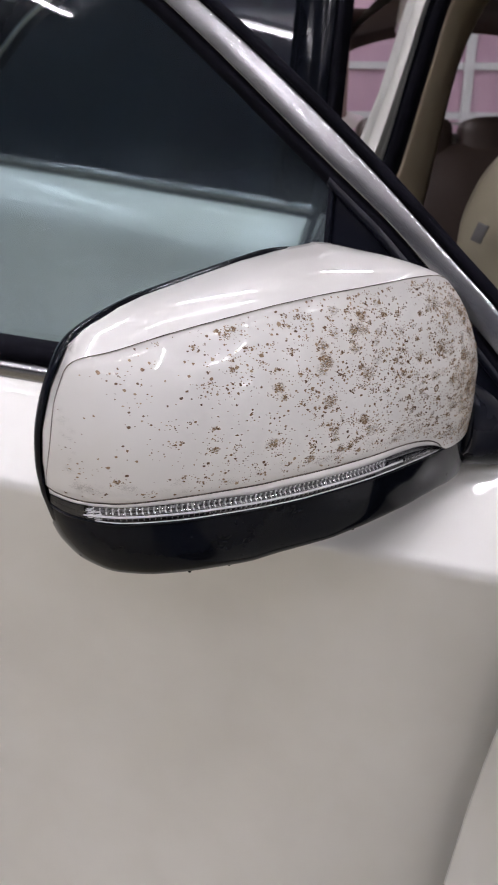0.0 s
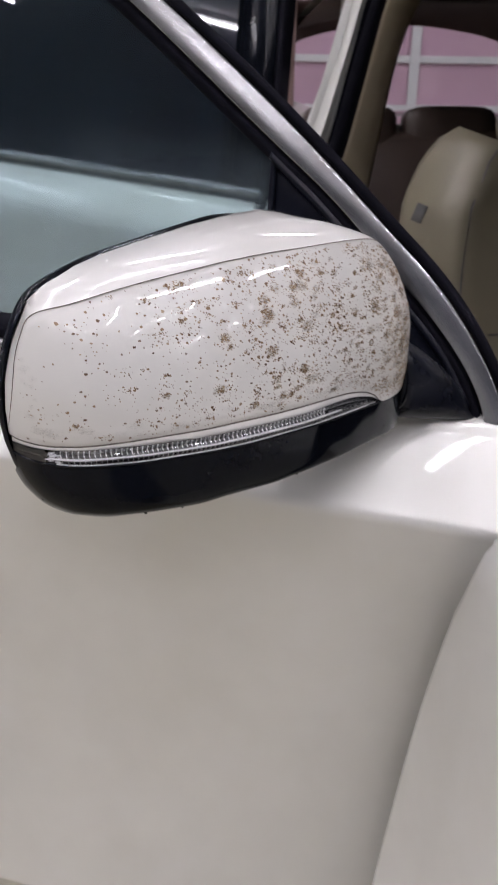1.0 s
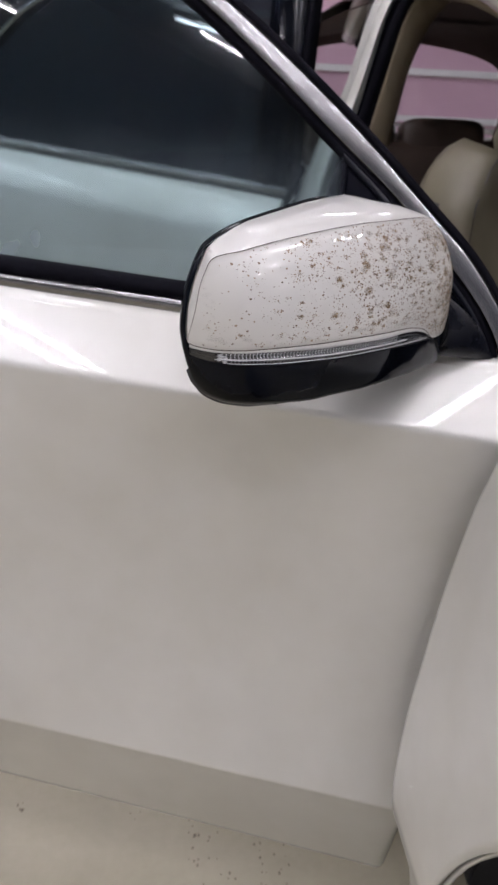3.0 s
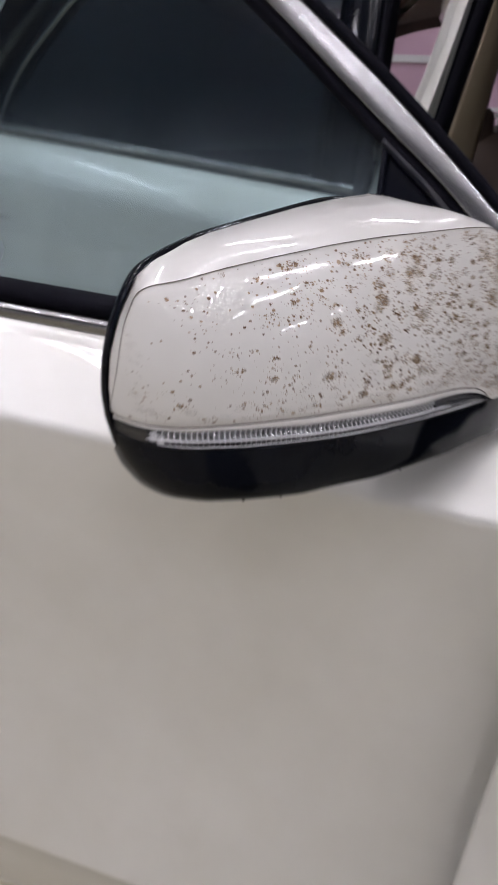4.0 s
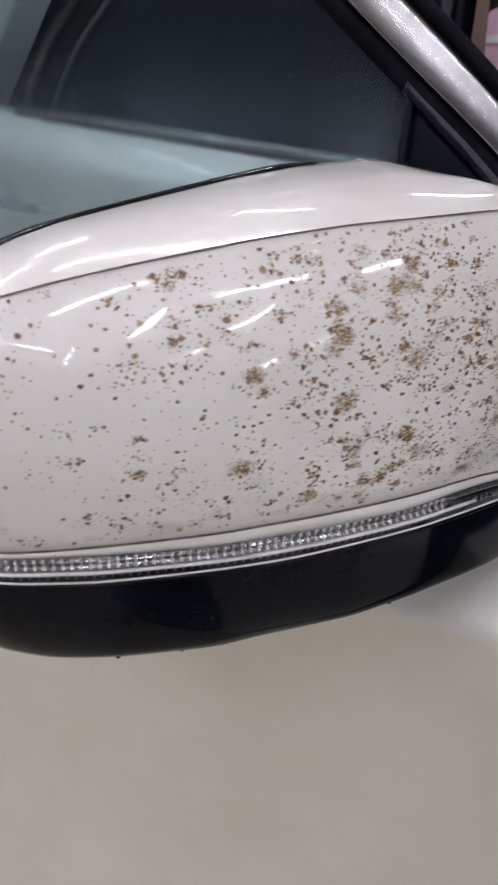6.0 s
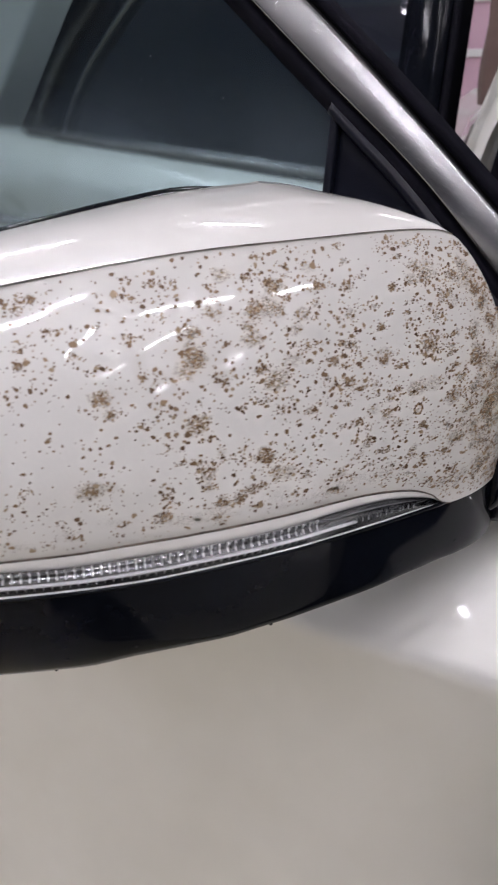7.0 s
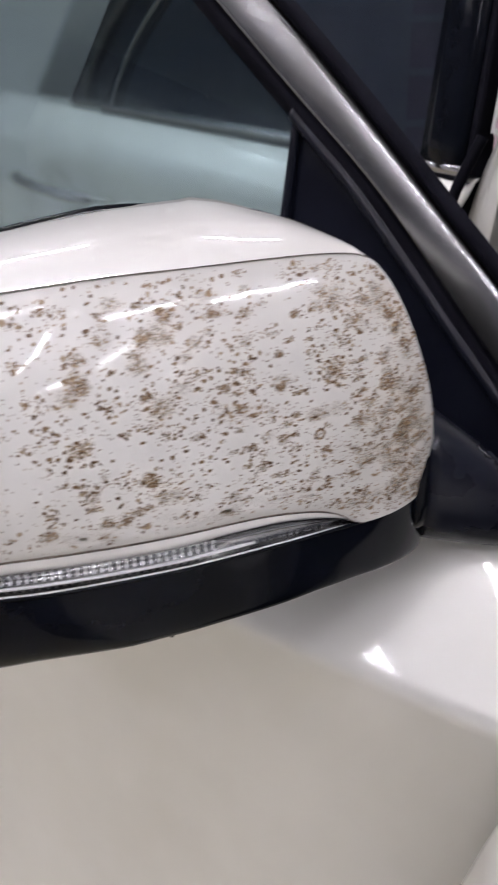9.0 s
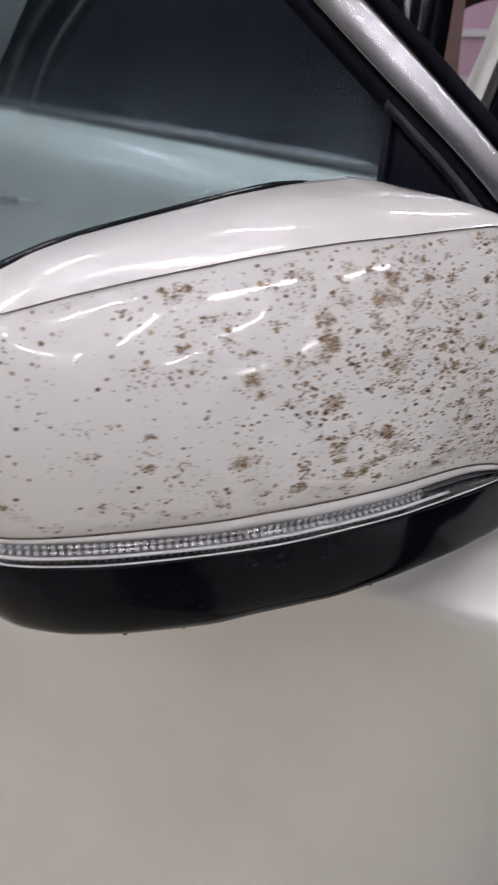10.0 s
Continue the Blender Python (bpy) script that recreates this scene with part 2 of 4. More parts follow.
def tube(path, radius, sides=8, closed=False):
    """A round bar along a path; radius: a number or one for each point."""
    n = len(path)
    rows = []
    up = Vector((0.13, 0.21, 1)).normalized()
    for i, p in enumerate(path):
        a = path[(i - 1) % n] if closed or i else path[i]
        c = path[(i + 1) % n] if closed or i < n - 1 else path[i]
        d = (c - a).normalized()
        x = d.cross(up).normalized()
        y = x.cross(d)
        r = radius[i] if isinstance(radius, (list, tuple)) else radius
        rows.append([p + (x * math.cos(6.2832 * k / sides) + y * math.sin(6.2832 * k / sides)) * r for k in range(sides)])
    if closed:
        rows.append(rows[0])
    return grid(rows, closed=True, caps=not closed)


def facing(ob, way):
    """Turns an open sheet so that its front looks the given way."""
    me = ob.data
    if sum((p.normal * p.area for p in me.polygons), Vector()).dot(way) < 0:
        me.flip_normals()
    return ob


def solid(ob, thickness, offset=-1.0):
    mod = ob.modifiers.new("thickness", "SOLIDIFY")
    mod.thickness, mod.offset = thickness, offset
    return ob


# ---- the workshop ----
X0, X1, Y0, Y1, TOP = -6.8, 6.0, -6.0, 8.0, 4.2
tagged(part("floor", box((X0, Y0, -0.15), (X1, Y1, 0.0)), FLOOR, smooth=False), "worn cream painted concrete workshop floor with stains", "floor", kind="structure")
tagged(part("ceiling", box((X0, Y0, TOP), (X1, Y1, TOP + 0.15)), CEILING, smooth=False), "plain grey workshop ceiling", "ceiling", kind="structure")
tagged(part("wall_north", box((X0, Y1 + 0.12, -0.15), (X1, Y1 + 0.3, TOP + 0.15)), WALL, smooth=False), "plain pale wall behind the pink shutter", "wall", kind="structure")
tagged(part("wall_south", box((X0, Y0 - 0.2, -0.15), (X1, Y0, 2.23)), WALL, smooth=False), "pale lower half of a workshop wall", "wall", kind="structure")
tagged(part("wall_south_upper", box((X0, Y0 - 0.2, 2.23), (X1, Y0, TOP + 0.15)), DARK_WALL, smooth=False), "dark upper half of a workshop wall", "wall", kind="structure")
tagged(part("wall_east", box((X1, Y0, -0.15), (X1 + 0.2, Y1 + 0.12, TOP + 0.15)), DARK_WALL, smooth=False), "plain dark workshop wall", "wall", kind="structure")
tagged(part("wall_west", box((X0 - 0.2, Y0, -0.15), (X0, Y1 + 0.12, 2.23)), WALL, smooth=False), "pale lower half of a workshop wall", "wall", kind="structure")
tagged(part("wall_west_upper", box((X0 - 0.2, Y0, 2.23), (X0, Y1 + 0.12, TOP + 0.15)), DARK_WALL, smooth=False), "dark upper half of a workshop wall", "wall", kind="structure")

shutter = new("sectional_door")
shutter.location = (2.0, Y1 + 0.05, 0)
tagged(shutter, "pink sectional workshop door with pale grey rails and stiles", "garage door")
for k in range(8):
    z = 0.03 + k * 0.41
    part("panel", box((-0.6, Y1 + 0.04, z + 0.012), (4.6, Y1 + 0.085, z + 0.398), bevel=0.006), PINK, shutter, smooth=False)
    part("rail", box((-0.6, Y1 + 0.0, z - 0.03), (4.6, Y1 + 0.04, z + 0.03), bevel=0.006), RAIL, shutter, smooth=False)
for x in (0.15, 1.95, 3.75):
    part("stile", box((x - 0.045, Y1 - 0.012, 0.02), (x + 0.045, Y1 + 0.0, 3.28), bevel=0.004), RAIL, shutter, smooth=False)

def tube_light(half, gap):
    """A ceiling batten with two tubes."""
    ob = new("tube_light")
    ob.location = (0, 0, TOP)
    tagged(ob, "twin fluorescent tube light fixed under the ceiling", "light", group="ceiling tube lights")
    part("housing", box((-half, -0.60, TOP - 0.05), (half, 0.60, TOP), bevel=0.008), FIXTURE, ob, smooth=False)
    for x in (-gap, gap):
        part("tube", tube([Vector((x, y, TOP - 0.075)) for y in (-0.56, -0.3, 0.0, 0.3, 0.56)], 0.0055, 8), TUBE, ob)
    return ob


# x, y and turn of each fixture; those over the car stand at angles to one another
SPOTS = [(1.8, -0.55, -52), (3.2, 0.55, -45), (2.08, -1.45, 0), (1.03, -1.8, 6), (0.3, -1.25, -45), (-0.6, 1.35, -50), (0.15, 1.75, -45), (-0.2, 3.95, 52), (1.65, 5.4, 60), (-3.6, -1.6, 13), (-1.1, -1.9, 0), (-3.6, 0.2, 13), (-2.55, 0.8, 37), (-4.25, 2.2, 13), (-2.3, 2.0, 13), (-2.3, 3.8, -35), (2.9, 3.8, -35), (2.9, 5.8, -35), (0.5, -3.6, 0), (2.2, -3.4, 0), (-0.32, -3.0, 63), (-5.85, -0.4, 25), (-5.6, 2.0, 13), (4.6, -2.3, 20), (4.4, -4.2, 0)]
wide_fixture = tube_light(0.05, 0.075)
wide_fixture.matrix_basis = pose(-2.22, -3.22, TOP, 0, 0, 8)
copy_thing(wide_fixture, pose(-2.24, -0.66, TOP, 0, 0, 37))
fixture = tube_light(0.022, 0.010)
fixture.matrix_basis = pose(SPOTS[0][0], SPOTS[0][1], TOP, 0, 0, SPOTS[0][2])
for x, y, turn in SPOTS[1:]:
    copy_thing(fixture, pose(x, y, TOP, 0, 0, turn))

# ---- the car ----
car = new("car")
car.location = (0.9, 1.6, 0)
tagged(car, "pearl white saloon car with beige leather, both near doors standing open", "car")
UD, ND = Vector((-0.961, 0.276, 0)), Vector((0.276, 0.961, 0))
ZZ = Vector((0, 0, 1))
LEAN_IN = 0.287


def front(s, o, z):
    """A point by the front door: s along it to its rear, o inwards, z up."""
    return UD * s + ND * o + ZZ * z


def pane(s, z, inward=0.0):
    """A point on the leaning window plane of the front door."""
    return front(s, 0.585 + (z - 0.91) * LEAN_IN + inward, z)


def belt(s):
    return 0.9005 + 0.052 * s


def shoulder(s):
    return 0.8334 + 0.049 * s


def low_crease(s):
    return 0.341 + 0.055 * s


def low_edge(s):
    return 0.180 + 0.072 * s


def door_profile(s):
    """Outer skin of the front door from belt to lower edge, as (inward, height)."""
    b, h, c, e = belt(s), shoulder(s), low_crease(s), low_edge(s)
    top, foot_o, foot_z = 0.5782, 0.5296, h + 0.0030
    def slope(q):
        return (top + (foot_o - top) * q, b - 0.0075 + (foot_z - b + 0.0075) * q + 0.0004 * math.sin(math.pi * q))
    keys = [(0.590, b + 0.004), (0.584, b), (0.580, b - 0.003), slope(0.0), slope(0.04), slope(0.15), slope(0.3), slope(0.45), slope(0.6), slope(0.72), slope(0.84), slope(0.95), slope(0.985), (0.5286, h + 0.0008), (0.5280, h - 0.0015), (0.5282, h - 0.004), (0.5300, h - 0.03), (0.5335, h - 0.08), (0.5345, h - 0.15), (0.533, h - 0.24), (0.529, h - 0.31), (0.522, c + 0.13), (0.513, c + 0.07), (0.5040, c + 0.022), (0.5013, c + 0.005), (0.5005, c + 0.002), (0.5, c), (0.5010, c - 0.002), (0.5022, c - 0.005), (0.517, c - 0.05), (0.541, e + 0.012), (0.546, e + 0.002), (0.556, e)]
    return keys


def door_front(z):
    """Where the door's front edge runs, by height."""
    return curve([(0.15, -0.02), (0.3, -0.035), (0.5, -0.06), (0.7, -0.088), (0.81, -0.104), (0.9, -0.087), (0.95, -0.08)], z)


rows = []
for k in range(46):
    ahead = (0.0, 0.0008, 0.002, 0.0035, 0.006, 0.012)[k] if k < 6 else 0.0
    q = ((k - 5) / 40) ** 1.25 if k > 5 else 0.0
    row = []
    for o, z in door_profile(0.0):
        s0 = door_front(z)
        s = s0 + ahead if k < 6 else s0 + 0.012 + (0.985 - s0 - 0.012) * q
        i = len(row)
        o2, z2 = door_profile(s)[i]
        edge = max(0.0, 1 - (s - s0) / 0.0045)
        row.append(front(s, o2 + 0.006 * edge ** 2, z2))
    rows.append(row)
front_door = part("front_door", grid(rows), PAINT, car, "pearl white front door standing wide open, with a chrome belt strip")
solid(front_door, 0.004, 1.0)
part("door_lining", box((0, 0, 0), (1.02, 0.045, 0.62), Matrix.Translation(front(0.96, 0.565, 0.26)) @ Matrix.Rotation(math.atan2(-UD.y, -UD.x), 4, "Z"), 0.012), TRIM_BEIGE, front_door)

# chrome, rubber and pane of the front window
OUTER = [(-0.089, 0.896), (-0.0785, 0.922), (-0.0615, 0.9515), (-0.0462, 0.9725), (-0.0318, 0.9905), (-0.0095, 1.0135), (0.0125, 1.0325), (0.039, 1.0565), (0.0737, 1.088), (0.1146, 1.1232), (0.1615, 1.1613), (0.2235, 1.209), (0.319, 1.275), (0.44, 1.336), (0.60, 1.378), (0.76, 1.385), (0.89, 1.35), (0.955, 1.24), (0.98, 1.08), (0.984, 0.955)]
INNER = [(-0.066, 0.899), (-0.0605, 0.916), (-0.0455, 0.9405), (-0.0288, 0.961), (-0.0055, 0.9855), (0.018, 1.0075), (0.0405, 1.0312), (0.066, 1.0555), (0.09, 1.075), (0.117, 1.0955), (0.16, 1.1305), (0.208, 1.170), (0.267, 1.216), (0.35, 1.273), (0.46, 1.322), (0.60, 1.352), (0.75, 1.357), (0.865, 1.325), (0.925, 1.23), (0.95, 1.08), (0.955, 0.955)]


def offset_line(line, by):
    res = []
    for i, p in enumerate(line):
        a, c = line[max(0, i - 1)], line[min(len(line) - 1, i + 1)]
        d = Vector((c[0] - a[0], c[1] - a[1])).normalized()
        res.append((p[0] + d.y * by, p[1] - d.x * by))
    return res


def flat_spline(points, count):
    return [(p.x, p.y) for p in spline([(a, b_, 0) for a, b_ in points], count)]


def eased(line, times=10):
    """The line with small wobbles smoothed away."""
    for _ in range(times):
        line = [line[0]] + [tuple(0.25 * a + 0.5 * b_ + 0.25 * c for a, b_, c in zip(*line[i - 1:i + 2])) for i in range(1, len(line) - 1)] + [line[-1]]
    return line


out_line, in_line = eased(flat_spline(OUTER, 90)), eased(flat_spline(INNER, 90))


def band(a_line, b_line, profile):
    """A strip swept between two lines of the window plane; profile: (share across, inward)."""
    return grid([[pane(a[0] + (b_[0] - a[0]) * q, a[1] + (b_[1] - a[1]) * q, w) for q, w in profile] for a, b_ in zip(a_line, b_line)])


out_line = offset_line(out_line, 0.0015)
part("window_trim", band(out_line, in_line, [(0.0, 0.012), (0.0, 0.0034), (0.02, 0.0018), (0.05, 0.0005), (0.08, -0.0003), (0.10, -0.0006), (0.12, -0.0007), (0.15, -0.00078), (0.32, -0.00105), (0.5, -0.0012), (0.68, -0.00105), (0.85, -0.00078), (0.88, -0.0007), (0.90, -0.0006), (0.92, -0.0003), (0.95, 0.0005), (0.98, 0.0018), (1.0, 0.0034), (1.0, 0.012)]), CHROME, front_door, "satin chrome window surround")


part("window_seal", band(in_line, offset_line(in_line, 0.013), [(0.02, 0.014), (0.04, 0.003), (0.25, 0.001), (0.8, 0.005), (1.0, 0.014)]), RUBBER, front_door, "black rubber window seal")
part("frame_edge", band(out_line, offset_line(out_line, -0.0078), [(0.02, 0.008), (0.04, 0.004), (0.4, 0.0015), (0.85, 0.003), (1.0, 0.006)]), RUBBER, front_door, "black door frame edge and seal")

top_of = [(p[0], p[1]) for p in offset_line(in_line, 0.008) if p[0] > 0.1]
rows = []
for k in range(49):
    s = 0.115 + 0.835 * k / 48
    up = max(belt(s) + 0.02, float(np.interp(s, [p[0] for p in top_of], [p[1] for p in top_of])))
    rows.append([pane(s, z, 0.011 + 0.28 * (z - 1.16) ** 2) for z in [belt(s) + (up - belt(s)) * q / 14 for q in range(15)]])
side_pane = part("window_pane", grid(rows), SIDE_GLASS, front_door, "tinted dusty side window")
side_pane.visible_shadow = False
facing(side_pane, -ND)

# black corner panel in front of the pane, with its ridge
rows = []
for k in range(33):
    s = -0.062 + 0.180 * k / 32
    up = float(np.interp(s, [p[0] for p in in_line], [p[1] for p in in_line])) + 0.003
    lo = belt(s) - 0.002
    rows.append([pane(s, lo + (up - lo) * q / 6, 0.009) for q in range(7)])
corner = part("corner_panel", grid(rows), BLACK_SATIN, front_door, "black plastic corner panel behind the mirror")
solid(corner, 0.004, 1.0)
# raised strip between the panel's ridge and the chrome
lower = flat_spline([(0.1205, 1.087), (0.098, 1.0675), (0.074, 1.047), (0.013, 0.988), (-0.03, 0.944), (-0.052, 0.905)], 40)
upper = flat_spline([(0.1205, 1.0965), (0.1055, 1.0842), (0.083, 1.0660), (0.0275, 1.0125), (-0.02, 0.9650), (-0.0545, 0.916)], 40)
solid(part("ridge", band(lower, upper, [(-0.12, 0.009), (-0.02, 0.0062), (0.04, 0.0040), (0.12, 0.0030), (0.22, 0.0034), (0.6, 0.0050), (0.95, 0.0062), (1.0, 0.009)]), STRIP_BLACK, corner, "raised satin black strip"), 0.002, 1.0)
part("divider", box((-0.0025, 0.0, 0), (0.0025, 0.008, 0.195), Matrix.Translation(pane(0.118, 0.9, 0.004)) @ Matrix.Rotation(math.atan2(-UD.y, -UD.x), 4, "Z") @ Matrix.Rotation(-0.28, 4, "X"), 0.002), BLACK_SATIN, corner)

# belt strip
rows_c, rows_r = [], []
for k in range(40):
    s = 0.10 + 0.885 * k / 39
    b = belt(s)
    rows_c.append([front(s, o, b + z) for o, z in ((0.590, 0.001), (0.5835, 0.001), (0.5815, 0.003), (0.5808, 0.006), (0.5807, 0.010), (0.5813, 0.0130), (0.5825, 0.0150), (0.585, 0.0165), (0.590, 0.0172))])
    rows_r.append([front(s, o, b + z) for o, z in ((0.592, 0.016), (0.587, 0.018), (0.588, 0.026), (0.594, 0.033), (0.604, 0.034))])
part("belt_strip", grid(rows_c), CHROME, front_door, "chrome belt strip")
part("belt_base", tube([front(s, 0.5815, belt(s) - 0.0002) for s in [0.10 + 0.885 * k / 30 for k in range(31)]], 0.0021, 8), RUBBER, front_door, "thin black rubber under the belt strip")
part("belt_seal", grid(rows_r), RUBBER, front_door, "black rubber belt seal")

# ---- the wing mirror ----
MO, MU, MN = Vector((0.02, 0.40, 1.0)), Vector((0.93, 0.3676, 0)), Vector((-0.3676, 0.93, 0))


def mir(u, d, z):
    """A point by the mirror: u across it towards the door, d to its back, z up from its middle."""
    return MO + MU * u + MN * d + ZZ * z


BASE = [(-0.13, 0.055), (-0.121, 0.031), (-0.112, 0.016), (-0.1, 0.004), (-0.09, -0.002), (-0.075, -0.006), (-0.05, -0.009), (-0.02, -0.0098), (0.0, -0.009), (0.03, -0.005), (0.055, 0.001), (0.096, 0.018), (0.117, 0.028), (0.141, 0.040), (0.16, 0.053), (0.169, 0.064), (0.175, 0.085)]
LIFT = [(-0.11, 0.012), (-0.07, 0.004), (-0.04, 0.0), (-0.015, 0.0), (0.0, 0.002), (0.012, 0.006), (0.025, 0.012), (0.042, 0.0245), (0.052, 0.033), (0.065, 0.046)]
SEAM_Z = [(-0.1215, -0.034), (-0.119, -0.016), (-0.115, 0.009), (-0.1105, 0.022), (-0.107, 0.029), (-0.100, 0.0335), (-0.085, 0.037), (-0.056, 0.043), (-0.012, 0.049), (0.008, 0.051), (0.044, 0.0525), (0.089, 0.0515), (0.13, 0.0485), (0.138, 0.0455), (0.145, 0.038), (0.151, 0.027), (0.159, 0.006), (0.166, -0.017), (0.171, -0.045)]
GROOVE_Z = [(-0.1215, -0.0375), (-0.118, -0.0387), (-0.1095, -0.0387), (-0.0955, -0.0377), (-0.075, -0.0369), (-0.05, -0.0362), (-0.0165, -0.0358), (0.0034, -0.0352), (0.0345, -0.0355), (0.0585, -0.0362), (0.082, -0.0381), (0.108, -0.0438), (0.1215, -0.0505), (0.130, -0.0577), (0.135, -0.059), (0.148, -0.060), (0.165, -0.058), (0.171, -0.056)]
LAMP_TOP = [(-0.122, -0.039), (-0.114, -0.0416), (-0.105, -0.0412), (-0.091, -0.0402), (-0.07, -0.0400), (-0.048, -0.0404), (-0.0174, -0.0412), (0.0036, -0.0408), (0.0346, -0.0412), (0.0481, -0.0417), (0.07, -0.0421), (0.0946, -0.0446), (0.1104, -0.0486), (0.131, -0.0572)]
LAMP_LOW = [(-0.1217, -0.0475), (-0.1145, -0.0492), (-0.1055, -0.0496), (-0.093, -0.0496), (-0.0755, -0.0499), (-0.0535, -0.0504), (-0.023, -0.0505), (0.0044, -0.0507), (0.034, -0.0505), (0.0625, -0.0516), (0.087, -0.0538), (0.1075, -0.0557), (0.131, -0.0580)]
BELLY_Z = [(-0.1235, -0.048), (-0.12, -0.062), (-0.115, -0.0745), (-0.105, -0.0845), (-0.09, -0.0885), (-0.07, -0.0888), (-0.045, -0.0895), (-0.02, -0.0900), (0.0, -0.088), (0.03, -0.0862), (0.05, -0.0854), (0.07, -0.0854), (0.09, -0.0857), (0.11, -0.0862), (0.13, -0.0880), (0.16, -0.0908), (0.172, -0.0915)]
BELLY_D = [(-0.1235, 0.040), (-0.115, 0.038), (-0.105, 0.030), (-0.09, 0.0175), (-0.07, 0.0075), (-0.045, 0.004), (0.0, 0.003), (0.03, 0.0038), (0.05, 0.0078), (0.07, 0.0138), (0.09, 0.0208), (0.11, 0.0295), (0.13, 0.0405), (0.16, 0.057), (0.172, 0.074)]
CREST = [(0.067, 0.064, 0.116), (0.08, 0.0625, 0.1145), (0.095, 0.0592, 0.110), (0.11, 0.056, 0.1005), (0.12, 0.0532, 0.091), (0.13, 0.0492, 0.082), (0.136, 0.0462, 0.070)]
RIM = [(-0.1232, -0.042), (-0.1243, -0.026), (-0.1225, -0.006), (-0.1165, 0.0135), (-0.1055, 0.0335), (-0.0925, 0.0420), (-0.072, 0.0487), (-0.057, 0.052), (-0.034, 0.0553), (0.009, 0.061), (0.035, 0.0632), (0.067, 0.0635)]


def face(u, z):
    return curve(BASE, u) + curve(LIFT, z)


def cover(u, z):
    """The spotted cover's front, which rolls in towards the groove over the lamp."""
    return face(u, z) + 0.0016 * max(0.0, 1 - max(0.0, z - curve(GROOVE_Z, u)) / 0.0065) ** 2 * max(0.0, min(1.0, (0.135 - u) / 0.02))


def rim_depth(u, z=0.0):
    return 0.089 + 0.4 * u - 0.3 * max(0.0, min(0.02, -0.03 - z)) * max(0.0, min(1.0, -u / 0.06))


US = [-0.1212 + 0.2922 * (0.5 - 0.5 * math.cos(math.pi * k / 90)) for k in range(91)]
mirror = part("wing_mirror", grid([[mir(u, cover(u, curve(SEAM_Z, u) + (curve(GROOVE_Z, u) - curve(SEAM_Z, u)) * q / 24) + 0.0009 * max(0.0, 1 - q / 1.6) ** 2 + 0.0001 * max(0.0, q / 12 - 1) ** 10, curve(SEAM_Z, u) + (curve(GROOVE_Z, u) - curve(SEAM_Z, u)) * q / 24) for q in [(0, 0.3, 0.6, 0.95, 1.35)[k] if k < 5 else 1.6 + 22.4 * (1 - (1 - (k - 5) / 19) ** 1.5) for k in range(25)]] for u in US] + [[mir(0.1715 + e, 0.085 + f, -0.0565 + 0.0115 * (24 - q) / 24 * g) for q in range(25)] for e, f, g in ((0.0025, 0.0, 0.9), (0.0015, 0.03, 0.6), (-0.006, 0.055, 0.3))]), CAP_PAINT, car, "white wing mirror with a mildew-spotted front cover")

# lip of the cover over the lamp
part("cover_lip", grid([[mir(u, face(u, z0 + (z1 - z0) * q / 3) + (0.0013, 0.0012, 0.0012, 0.0020)[q], z0 + (z1 - z0) * q / 3) for q in range(4)] for u in [x for x in US if -0.1205 < x < 0.129] for z0, z1 in [(curve(GROOVE_Z, u) - 0.0006, min(curve(GROOVE_Z, u) - 0.0009, curve(LAMP_TOP, max(u, -0.112))))]]), CAP_PAINT, mirror)
part("seam_line", tube([mir(u, face(u, curve(SEAM_Z, u)), curve(SEAM_Z, u)) for u in US if u < 0.139], [0.0002 + 0.00016 * max(0.0, noise.noise(Vector((u * 90, 3.1, 0)))) for u in US if u < 0.139], 6), SEAM, mirror, "dirty seam between the two covers")
part("seam_line", tube([mir(u, cover(u, curve(GROOVE_Z, u)) - 0.0001, curve(GROOVE_Z, u) - 0.0001) for u in US if u < 0.134], [0.00024 + 0.0003 * max(0.0, noise.noise(Vector((u * 120, 7.3, 0)))) for u in US if u < 0.134], 6), SEAM, mirror, "dirty seam above the lamp")

